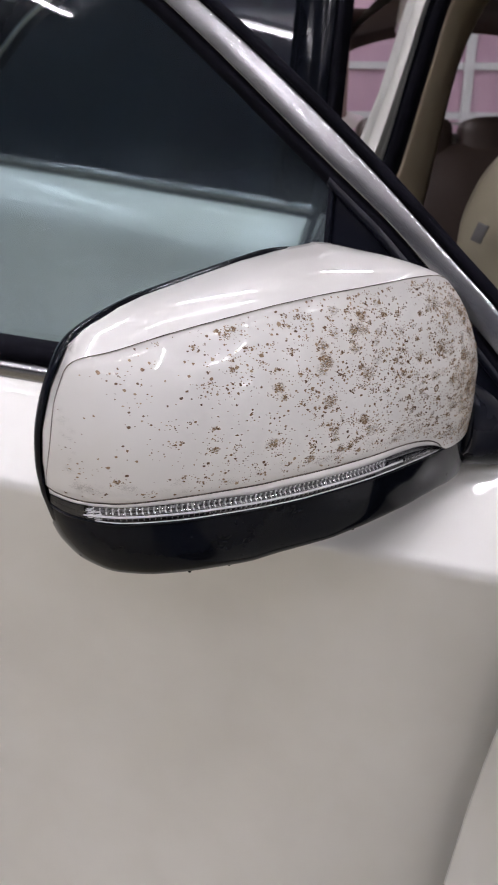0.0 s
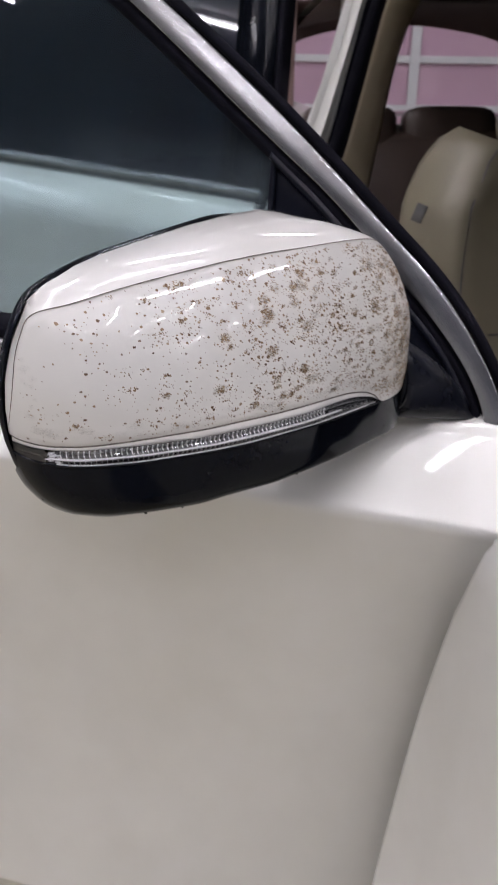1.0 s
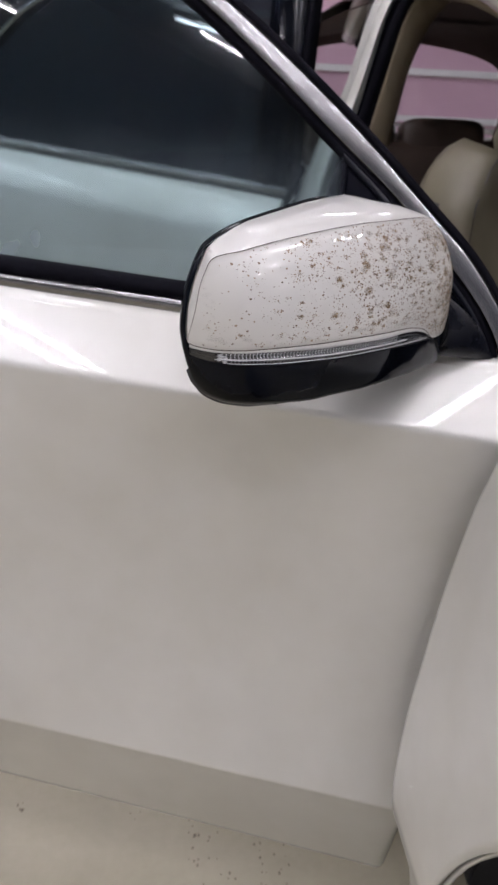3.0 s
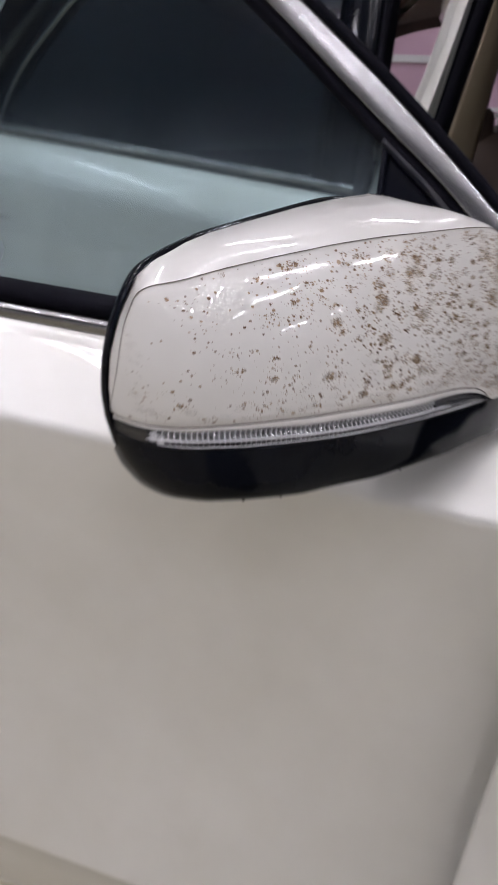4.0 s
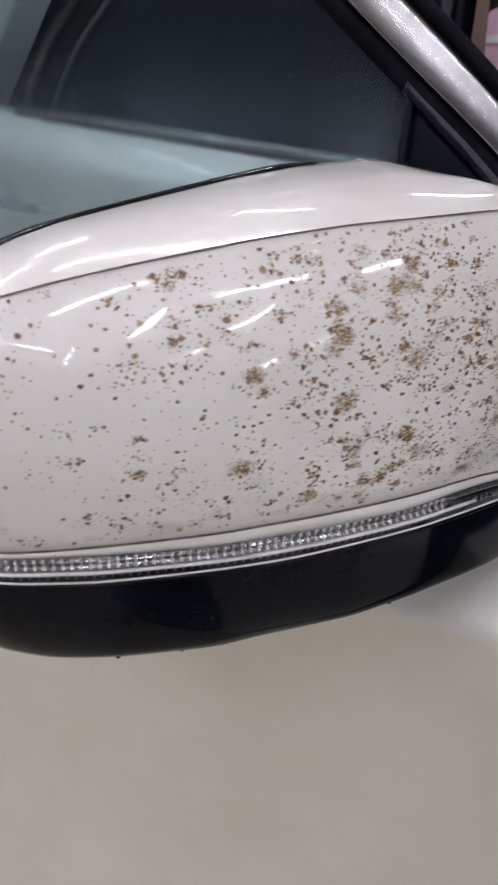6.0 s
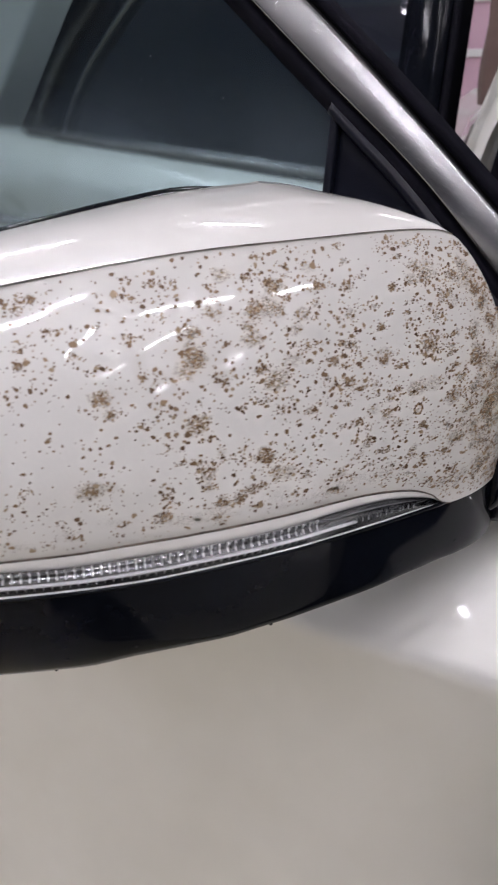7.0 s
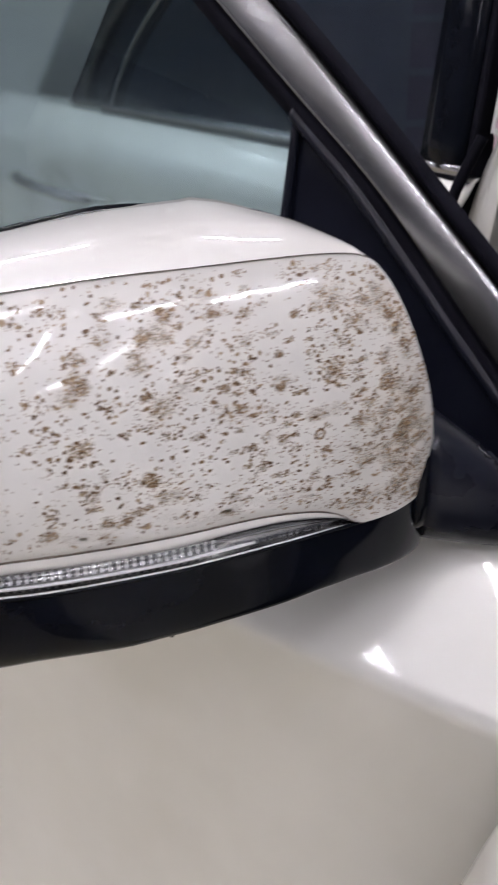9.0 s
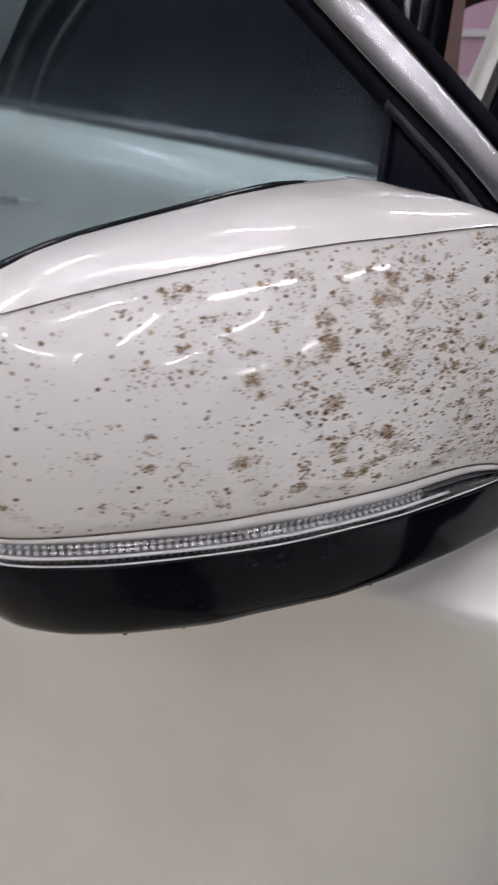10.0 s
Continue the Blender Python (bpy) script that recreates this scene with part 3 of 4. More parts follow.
# clean upper cover, which runs on down the outer edge to the lamp
rows = []
for u, z in [(-0.1215, -0.0375)] + [(u, curve(SEAM_Z, u)) for u in US if u < -0.1005]:
    tz = min(max(z + 0.002, -0.042), 0.034)
    ru = float(np.interp(tz, [p[1] for p in RIM[1:6]], [p[0] for p in RIM[1:6]])) if tz > -0.026 else -0.1238
    d0, d1 = face(u, z) + 0.0006, rim_depth(ru) - 0.0065
    rows.append([mir(u + (ru + 0.0022 - u) * q / 10, d0 + (d1 - d0) * q / 10, z + (tz - z) * q / 10) for q in range(11)] + [mir(ru + 0.006, d1 + 0.02, tz)])
for k in range(61):
    u = -0.1 + 0.2355 * k / 60
    f = max(0.0, 1 - (u + 0.1) / 0.022)
    bu = u - 0.0033 * f
    if u < 0.067:
        bz = float(np.interp(bu, [p[0] for p in RIM[4:]], [p[1] for p in RIM[4:]])) - 0.0004 * f
        bd = rim_depth(bu) - 0.002 - 0.0045 * f
    else:
        bz, bd = curve([(a, z_) for a, z_, d_ in CREST], u), curve([(a, d_) for a, z_, d_ in CREST], u)
    sz = curve(SEAM_Z, u) + 0.0001
    sd = face(u, sz)
    rows.append([mir(u + (bu - u) * q / 10, sd + (bd - sd) * q / 10, sz + (bz - sz) * q / 10 + 0.0045 * math.sin(math.pi * (q / 10) ** 0.7) * min(1, (bd - sd) / 0.05) * min(1.0, (u + 0.1) / 0.035)) for q in range(11)] + [mir(bu, bd + 0.02, bz - 0.012)])
part("upper_cover", grid(rows), CAP_PAINT, mirror, "clean white upper cover")

# lamp: silver backing, ribs, clear lens
LU = [x for x in US if -0.1205 < x < 0.131]
def lamp_at(u, q, out=0.0):
    z0, z1 = curve(LAMP_TOP, max(u, -0.112)), curve(LAMP_LOW, u)
    z = z0 + (z1 - z0) * q
    return mir(u, face(u, z) + out, z)
lamp = part("side_lamp", grid([[lamp_at(u, -0.1 + 1.1 * q / 12, 0.0008 + 0.0036 * (abs(math.sin(2 * math.pi * q / 12)) ** 0.8 if u < 0.07 else math.sin(math.pi * q / 12))) for q in range(13)] for u in LU]), REFLECTOR, mirror, "clear ribbed indicator lamp strip")
ribs = []
for k in range(60):
    u = -0.102 + 0.170 * k / 59
    ribs.append(tube([lamp_at(u, q, 0.0008 + 0.0024 * math.sin(2 * math.pi * q)) for q in (0.06, 0.15, 0.25, 0.35, 0.46)], 0.00046, 5))
    ribs.append(tube([lamp_at(u + 0.0008, q, 0.0030) for q in (0.54, 0.62, 0.7, 0.78, 0.86)], 0.00026, 5))
ribs.append(tube([lamp_at(u, 0.92, 0.0008) for u in LU if u > -0.104], 0.00045, 6))
part("light_bar", tube([lamp_at(u, 0.56, 0.0009) for u in LU if -0.106 < u < 0.085], 0.0007, 10), RIB_GLINT, lamp, "bright bar along the lamp")
for k in range(16):
    # white bits that stand in for faceted glints in the lamp's outer corner
    u, q = random.uniform(-0.108, -0.099), random.uniform(0.1, 0.85)
    ribs.append(tube([lamp_at(u - 0.0012, q, 0.0012), lamp_at(u, q - 0.03, 0.0008), lamp_at(u + 0.0012, q - 0.06, 0.0012)], 0.0004, 5))
tagged(part("rib", joined(*ribs), RIB_GLINT, lamp), kind="stuff")
part("lamp_end", grid([[lamp_at(u, q / 4, 0.0012) for q in range(5)] for u in LU if u < -0.105]), SMOKED, lamp, "smoked end of the lamp")
# embossed marks on the plain end of the lamp, as small bars
marks = []
for k in range(15):
    u = 0.074 + 0.0028 * k + 0.0012 * (k % 4 == 3)
    marks.append(tube([lamp_at(u, q, 0.0012) for q in (0.36, 0.5, 0.64)], 0.0003, 5))
tagged(part("embossed_mark", joined(*marks), BRIGHT, lamp), kind="stuff")
lens = part("lens", grid([[lamp_at(u, -0.02 + 1.04 * q / 6, 0.0006 - 0.0006 * math.sin(math.pi * q / 6)) for q in range(7)] for u in LU]), LENS, lamp, "clear lens")
facing(lens, -MN)
lens.visible_shadow = False
part("lamp_edge", tube([lamp_at(u, 1.0, 0.0004) for u in LU], 0.0008, 6), BLACK_GLOSS, lamp)

# black lower shell
rows, under = [], []
for u in [-0.1195] + [a for a in US if -0.119 < a < 0.1675]:
    t0 = curve(LAMP_LOW, u) - 0.0004 if u < 0.131 else curve(GROOVE_Z, u) - 0.0008
    t0 = min(t0, curve(GROOVE_Z, u) - 0.0008) if u > 0.12 else t0
    bz = min(curve(BELLY_Z, u), t0 - 0.003)
    d0 = face(u, t0) + 0.0006
    low = max(d0 + 0.003, curve(BELLY_D, u))
    row = []
    for q in range(13):
        a = q / 12
        p0, p1, p2 = (d0, t0), (d0 + 0.0005, bz + 0.006 - 0.004 * max(0.0, min(1.0, u / 0.06))), (low, bz)
        row.append(mir(u, (1 - a) ** 2 * p0[0] + 2 * a * (1 - a) * p1[0] + a * a * p2[0], (1 - a) ** 2 * p0[1] + 2 * a * (1 - a) * p1[1] + a * a * p2[1]))
    # underside, which runs on to the rim
    back = max(low + 0.004, rim_depth(u, bz) + 0.002)
    dip = 0.009 * max(0.0, min(1.0, (0.12 - abs(u)) / 0.05))
    under.append([row[-1]] + [mir(u + 0.007 * w * max(0.0, 1 - (u + 0.1222) / 0.02), low + (back - low) * w, bz - dip * math.sin(math.pi * min(1.0, w * 1.1)) + min(0.008, 0.3 * (t0 - bz)) * w ** 3) for w in (0.12, 0.25, 0.4, 0.55, 0.7, 0.85, 1.0)])
    rows.append(row)
shell_rows = rows
shell = part("lower_shell", grid(rows), BLACK_GLOSS, mirror, "gloss black lower shell with water drops")
part("underside", grid(under), BLACK_SATIN, shell, "satin black underside")

# rim round the mirror's opening, glass and inner tray
rim_path = [(u, z) for u, z in flat_spline(RIM[:-1] + [(0.06, 0.060), (0.09, 0.048), (0.12, 0.032), (0.142, 0.012), (0.150, -0.01), (0.148, -0.04), (0.13, -0.062), (0.09, -0.080), (0.03, -0.092), (-0.03, -0.092), (-0.075, -0.087), (-0.1, -0.080), (-0.1125, -0.070), (-0.1195, -0.057)], 140)]
rows = []
for u, z in rim_path:
    c = Vector((0.02 - u, -0.015 - z)).normalized()
    rows.append([mir(u + c.x * a, rim_depth(u, z) + w, z + c.y * a) for a, w in ((0.0012, -0.006), (-0.0006, -0.004), (-0.001, 0.0), (-0.0004, 0.003), (0.002, 0.005), (0.006, 0.004), (0.009, 0.0))])
rim_rows = rows
rows.append(rows[0])
part("rim", grid(rows), BLACK_GLOSS, mirror, "gloss black rim")
part("mirror_glass", ([mir(u * 0.95 + 0.001, rim_depth(u * 0.95) - 0.004, z * 0.94 - 0.001) for u, z in rim_path], [tuple(range(len(rim_path)))]), SILVER, mirror, smooth=False)

# foot that carries the mirror
A = mir(0.166, 0.092, -0.062)
B = front(-0.034, 0.588, 0.901)
def foot_ring(c, ax, ay, ra, rb, n=20):
    return [c + ax * (ra * math.copysign(abs(math.cos(6.2832 * k / n)) ** 0.75, math.cos(6.2832 * k / n))) + ay * (rb * math.copysign(abs(math.sin(6.2832 * k / n)) ** 0.75, math.sin(6.2832 * k / n))) for k in range(n)]
rows = []
for k in range(13):
    q = k / 12
    c = A.lerp(B, q)
    ax = MN.lerp(UD, q).normalized()
    e = min(1.0, q / 0.82)
    high = 0.004 + 0.034 * max(0.0, 1 - e ** 2.8) ** 0.4
    ring = foot_ring(Vector(), ax, ZZ, 0.036 - 0.006 * e, 1.0)
    rows.append([c + Vector((p.x, p.y, p.z * (high if p.z > 0 else 0.030 - 0.021 * e))) for p in ring])
foot = part("foot", grid(rows, closed=True, caps=True), FOOT_BLACK, mirror, "black plastic mirror foot")
ring = foot_ring(Vector(), MN, ZZ, 0.0372, 1.0, 28)
part("joint_ring", grid([[A + MU * w + Vector((p.x, p.y, p.z * (0.0365 if p.z > 0 else 0.0235))) * g for p in ring] for w, g in ((-0.006, 0.98), (-0.005, 1.02), (-0.001, 1.02), (0.0, 0.98))], closed=True, caps=True), BLACK_GLOSS, foot, "gloss black ring at the folding joint")

# mildew spots on the cover: large blotches, then fine specks that grow denser towards the door
BLOTCHES = [(-0.0048, 0.0144, 0.0041), (-0.002, 0.0095, 0.0025), (0.0253, 0.0033, 0.0054), (0.0248, 0.0248, 0.0044), (-0.0105, -0.0133, 0.0047), (0.0117, -0.0263, 0.0038), (-0.0418, -0.0117, 0.0024), (0.0558, 0.0398, 0.0036), (0.1166, 0.012, 0.0032), (0.132, 0.0334, 0.0032), (0.032, -0.0245, 0.0035), (-0.0285, 0.0252, 0.0019), (-0.091, -0.0249, 0.0020), (0.0265, 0.0217, 0.0028), (0.0489, -0.012, 0.003), (0.038, -0.0250, 0.0024), (0.0728, 0.038, 0.0018), (0.0477, 0.0164, 0.0028), (-0.0234, 0.0427, 0.0024), (0.1136, -0.017, 0.0028), (0.1406, 0.0025, 0.0035), (0.0807, 0.0066, 0.003), (0.0755, 0.0145, 0.0026), (0.0467, -0.0101, 0.0034), (0.0962, 0.0102, 0.0022), (0.1256, -0.0314, 0.002), (0.0961, 0.0214, 0.0022), (0.0469, 0.0334, 0.0028), (0.1433, 0.0265, 0.0034), (0.1033, 0.0332, 0.0022), (0.1497, 0.0148, 0.0034), (0.1536, -0.005, 0.0034), (0.1507, -0.0174, 0.003)]
spots = []


def speck(u, z, r, stretch=1.0, lift=0.00025, sides=7):
    a0 = random.random() * 6.28
    pts = []
    for k in range(sides):
        a = a0 + 6.2832 * k / sides
        rr = r * random.uniform(0.55, 1.2)
        uu, zz = u + rr * stretch * math.cos(a), z + rr * math.sin(a)
        pts.append(mir(uu, cover(uu, zz) - lift, zz))
    spots.append((pts, [tuple(range(sides))]))


def on_cover(u, z):
    return -0.116 < u < 0.167 and curve(GROOVE_Z, u) + 0.002 < z < curve(SEAM_Z, u) - 0.0015


films, amounts = [], []


def film(u, z, r, strength, stretch=1.4):
    """A soft round patch of brown film on the cover, thickest in its middle."""
    rows, side = [], []
    wob = [random.uniform(0.7, 1.25) for _ in range(12)]
    for q in (0.03, 0.35, 0.7, 1.0):
        row = []
        for k in range(12):
            a = 6.2832 * k / 12
            uu, zz = u + r * q * wob[k] * stretch * math.cos(a), z + r * q * wob[k] * math.sin(a)
            row.append(mir(uu, cover(uu, zz) - 0.00016, zz))
            side.append(strength * (1 - q * q))
        rows.append(row)
    films.append(grid(rows, closed=True))
    amounts.extend(side)


def dash(u, z, r):
    if on_cover(u, z):
        speck(u, z, r, random.uniform(0.85, 1.5), random.uniform(0.0002, 0.0003), random.choice((7, 8)))


def swarm(u, z, wide, high, number, big):
    for k in range(number):
        dash(u + random.gauss(0, wide), z + random.gauss(0, high), 0.0002 + 0.75 * big * random.random() ** 2)


for u, z, r in BLOTCHES:
    swarm(u, z, r * 0.42, r * 0.3, int(12 + r * 6500), 0.00042)
    swarm(u + random.gauss(0, r), z + random.gauss(0, r * 0.4), r * 1.3, r * 0.6, int(8 + r * 3500), 0.0003)
    film(u, z, r * 0.75, 1.0)
clumps = 0
while clumps < 330:
    u, z = random.uniform(-0.115, 0.165), random.uniform(-0.058, 0.052)
    if not on_cover(u, z) or random.random() > 0.04 + 0.96 * min(1.0, max(0.0, (u + 0.10) / 0.22)) ** 1.3:
        continue
    clumps += 1
    size = random.choice((0.0012, 0.0016, 0.002, 0.003, 0.0042))
    swarm(u, z, size, size * random.uniform(0.3, 0.7), random.randint(6, 24), random.choice((0.0003, 0.0004, 0.0006)))
    if u > 0.02 and random.random() < 0.6 and on_cover(u - 0.004, z - 0.003) and on_cover(u + 0.004, z + 0.003):
        film(u, z, size * random.uniform(0.5, 1.0), random.uniform(0.3, 0.9))
for k in range(130):
    u, z = random.gauss(0.155, 0.010), random.uniform(-0.052, 0.046)
    if on_cover(u - 0.004, z - 0.003) and on_cover(u + 0.003, z + 0.003):
        film(u, z, random.uniform(0.0016, 0.0044), random.uniform(0.3, 0.75), random.uniform(0.8, 1.3))
        swarm(u, z, 0.003, 0.003, random.randint(2, 9), random.choice((0.0003, 0.0005, 0.0007)))
# faint yellowish film along the cover's lower edge and outer end
for k in range(90):
    u = random.uniform(-0.112, 0.125)
    z = curve(GROOVE_Z, u) + random.uniform(0.0035, 0.010) if k < 66 else random.uniform(-0.03, 0.02)
    u = u if k < 66 else random.uniform(-0.1165, -0.108)
    size = random.uniform(0.0015, 0.0035)
    if on_cover(u - size, z - size) and on_cover(u + size, z + size):
        film(u, z, size, random.uniform(0.05, 0.13), 2.2 if k < 66 else 0.9)
swarm(0.1196, 0.0094, 0.0012, 0.0009, 26, 0.0005)
for u, z, r in ((0.1166, 0.012, 0.0042), (0.1111, -0.0102, 0.0019), (0.1406, 0.0025, 0.0030)):
    for k in range(40):
        a = 6.2832 * k / 40
        dash(u + r * math.cos(a) * random.uniform(0.85, 1.1), z + r * math.sin(a) * random.uniform(0.85, 1.1), random.uniform(0.00025, 0.0006))
    film(u, z, r * 1.1, 0.5, 1.0)
singles = 0
while singles < 2500:
    u, z = random.uniform(-0.115, 0.166), random.uniform(-0.06, 0.053)
    w = min(1.0, max(0.0, (u + 0.115) / 0.2)) ** 1.3
    clump = 0.5 + 0.9 * noise.noise(Vector((u * 55, z * 55, 1.7)))
    if not on_cover(u, z) or random.random() > (0.09 + 0.8 * w) * max(0.12, clump):
        continue
    dash(u, z, 0.00022 + 0.0006 * random.random() ** 2.4 if random.random() > 0.03 else random.uniform(0.0007, 0.0011))
    singles += 1
film_part = part("mildew_film", joined(*films), FILM, mirror, "thin brown mildew film")
layer = film_part.data.attributes.new("amount", "FLOAT", "POINT")
layer.data.foreach_set("value", amounts)
tagged(film_part, kind="stuff")
tagged(part("mildew", joined(*spots), GRIME, mirror, "brown mildew specks", smooth=False), kind="stuff")

# ---- fender, wheel, sill ----
FENDER_Y = [(0.2, 0.415), (0.40, 0.412), (0.42, 0.416), (0.5, 0.432), (0.6, 0.441), (0.7, 0.446), (0.78, 0.443), (0.82, 0.435), (0.85, 0.4285), (0.862, 0.4262), (0.9, 0.41)]
ARCH = (-0.08, 0.36, 0.365)


def fender_x(z):
    return curve([(0.15, 0.195), (0.3, 0.172), (0.395, 0.150), (0.408, 0.139), (0.42, 0.137), (0.5, 0.1435), (0.6, 0.157), (0.7, 0.172), (0.8, 0.188), (0.85, 0.197), (0.862, 0.2005), (0.88, 0.21)], z)


rows = []
for k in range(31):
    z = 0.22 + 0.632 * k / 30
    rear = curve(FENDER_Y, z)
    lim = ARCH[2] ** 2 - (z - ARCH[1]) ** 2
    fore = ARCH[0] + math.sqrt(lim) if lim > 0 else -0.62
    ys = [rear - w for w in (0.0, 0.0008, 0.002, 0.004, 0.008)] + [rear - 0.015 + (fore - rear + 0.015) * j / 15 for j in range(16)]
    rows.append([Vector((fender_x(z) + 0.006 * max(0.0, 1 - (rear - y) / 0.005) ** 2 + 0.03 * (y - 0.4) ** 2, y, z)) for y in ys])
for x, z, rear in ((0.2035, 0.8580, 0.4276), (0.2135, 0.8635, 0.4285), (0.225, 0.868, 0.4315), (0.245, 0.873, 0.440), (0.28, 0.881, 0.452), (0.33, 0.889, 0.462), (0.45, 0.905, 0.468), (0.55, 0.918, 0.47)):
    ys = [rear - w for w in (0.0, 0.0008, 0.002, 0.004, 0.008)] + [rear - 0.015 + (-0.62 - rear + 0.015) * j / 15 for j in range(16)]
    rows.append([Vector((x, y, z - 0.06 * ((rear - y) / (rear + 0.62)) ** 2)) for y in ys])
fender_rows = rows
fender = part("fender", grid(rows), PAINT, car, "pearl white front fender")
solid(fender, 0.003, 1.0)
part("arch_lip", tube([Vector((fender_x(ARCH[1] + ARCH[2] * math.sin(a)) + 0.007, ARCH[0] + ARCH[2] * math.cos(a), ARCH[1] + ARCH[2] * math.sin(a))) for a in [-0.35 + 1.6 * k / 20 for k in range(21)]], 0.003, 8), PAINT, fender)
wheel = part("front_wheel", grid([[Vector((x, -0.08 + r * math.cos(6.2832 * k / 40), 0.325 + r * math.sin(6.2832 * k / 40))) for k in range(40)] for x, r in ((0.23, 0.21), (0.215, 0.24), (0.212, 0.28), (0.22, 0.315), (0.24, 0.325), (0.38, 0.325), (0.40, 0.315), (0.41, 0.24))], closed=True, caps=True), TYRE, car, "black tyre on the front wheel")
part("rim_disc", grid([[Vector((x, -0.08 + r * math.cos(6.2832 * k / 30), 0.325 + r * math.sin(6.2832 * k / 30))) for k in range(30)] for x, r in ((0.226, 0.215), (0.232, 0.2), (0.25, 0.12), (0.235, 0.05), (0.235, 0.01))], closed=True), CHROME, wheel, "alloy wheel rim")
part("wheel_liner", grid([[Vector((x, -0.08 + r * math.cos(a), 0.34 + r * math.sin(a))) for a in [-0.4 + 4.0 * k / 24 for k in range(25)]] for x, r in ((0.19, 0.395), (0.6, 0.395), (0.6, 0.05))]), LINER, car, "dark wheel arch liner")
part("sill", box((0.24, 0.56, 0.19), (0.42, 1.62, 0.36), bevel=0.03), PAINT, car, "white body sill")
# the post's black puts the shade between fender and door into its colour
part("hinge_post", box((0.27, 0.44, 0.2), (0.5, 0.60, 0.90), bevel=0.02), BLACK_SATIN, car, "hinge post between fender and door, black for its shade")

# ---- rear door ----
A2 = radians(35)
U2, N2, P2 = Vector((-math.cos(A2), math.sin(A2), 0)), Vector((math.sin(A2), math.cos(A2), 0)), Vector((0.122, 1.55, 0))


def rear(s, o, z):
    return P2 + U2 * s + N2 * o + ZZ * z


def belt2(s):
    return 0.936 + 0.046 * s


def pane2(s, z, inward=0.0):
    return rear(s, 0.004 + (z - 0.94) * 0.24 + inward, z)


rows = []
REAR_KEYS = [(0.012, -0.004), (0.002, 0.0), (-0.014, 0.02), (-0.036, 0.05), (-0.050, 0.075), (-0.0535, 0.09), (-0.0532, 0.11)] + [(-0.053 + 0.001 * k / 9, 0.125 + 0.0125 * k) for k in range(10)] + [(-0.056, 0.4), (-0.072, 0.50), (-0.082, 0.56), (-0.07, 0.66)]
REAR_S = [-0.018, -0.011, -0.003] + [0.04 + 0.06 * k for k in range(16)] + [0.98 + 0.0125 * k for k in range(20)] + [1.25 + 0.035 * k for k in range(8)]
for k, s in enumerate(REAR_S):
    b = belt2(s) - 0.018
    tail = 0.06 * max(0, (s - 1.40) / 0.1) ** 2
    e = 0.012 * min(1.0, max(0, 1 - (s + 0.013) / 0.02)) ** 2
    row = []
    for o, down in REAR_KEYS:
        away = ((s - 1.11) / 0.085) ** 2 + ((b - down - 0.795) / 0.05) ** 2
        row.append(rear(s + (0.03 * min(1.0, max(0.0, (down - 0.03) / 0.06)) if k == 0 else 0), o + tail + e + 0.028 * max(0.0, 1 - away), b - down))
    rows.append(row)
rear_door = part("rear_door", grid(rows), PAINT, car, "pearl white rear door standing open")
solid(rear_door, 0.004, 1.0)
part("belt_strip", grid([[rear(-0.014 + 1.094 * k / 30, o, belt2(-0.014 + 1.094 * k / 30) + z) for o, z in ((0.01, -0.017), (-0.001, -0.017), (-0.002, -0.013), (0.0, -0.009))] for k in range(31)]), RUBBER, rear_door)
part("belt_trim", grid([[rear(-0.014 + 1.094 * k / 30, o, belt2(-0.014 + 1.094 * k / 30) + z) for o, z in ((0.008, -0.010), (-0.002, -0.009), (-0.0035, -0.005), (-0.004, -0.001), (-0.0035, 0.003), (-0.002, 0.006), (0.008, 0.008))] for k in range(31)]), CHROME, rear_door, "chrome belt strip")


def quad_band(lo, hi, n=12, inward=0.0):
    """A strip on the rear window plane between two leaning edges, each ((s, z) low, (s, z) high)."""
    (a, b_), (c, d) = lo, hi
    return grid([[pane2(a[0] + (b_[0] - a[0]) * q / n + ((c[0] - a[0]) + (d[0] - c[0] - b_[0] + a[0]) * q / n) * r / 4, a[1] + (b_[1] - a[1]) * q / n + ((c[1] - a[1]) + (d[1] - c[1] - b_[1] + a[1]) * q / n) * r / 4, inward - 0.006 * math.sin(math.pi * r / 4)) for r in range(5)] for q in range(n + 1)])


solid(part("front_post", quad_band(((0.0, 0.93), (0.03, 1.40)), ((0.087, 0.945), (0.112, 1.40)), inward=-0.002), BLACK_GLOSS, rear_door, "gloss black window post"), 0.02, 1.0)
solid(part("post_seal", quad_band(((-0.017, 0.93), (0.014, 1.40)), ((0.0, 0.93), (0.03, 1.40)), inward=0.004), RUBBER, rear_door), 0.03, 1.0)
solid(part("rear_post", quad_band(((1.075, 0.985), (0.78, 1.33)), ((1.27, 0.99), (1.02, 1.36)), inward=-0.001), BLACK_GLOSS, rear_door, "gloss black rear window post"), 0.02, 1.0)
part("rear_trim", tube([pane2(s, z, -0.004) for s, z in flat_spline([(1.05, 0.985), (1.035, 1.034), (0.985, 1.121), (0.90, 1.205), (0.79, 1.29), (0.6, 1.36), (0.2, 1.40)], 30)], 0.009, 8), CHROME, rear_door, "chrome window trim")
rows = []
for k in range(33):
    s = 0.03 + 1.03 * k / 32
    up = float(np.interp(s, [0.0, 0.2, 0.6, 0.83, 0.957, 1.028, 1.06, 1.07], [1.40, 1.40, 1.37, 1.30, 1.21, 1.121, 1.05, 0.985]))
    rows.append([pane2(s, belt2(s) - 0.01 + (up - belt2(s) + 0.01) * q / 6, 0.006) for q in range(7)])
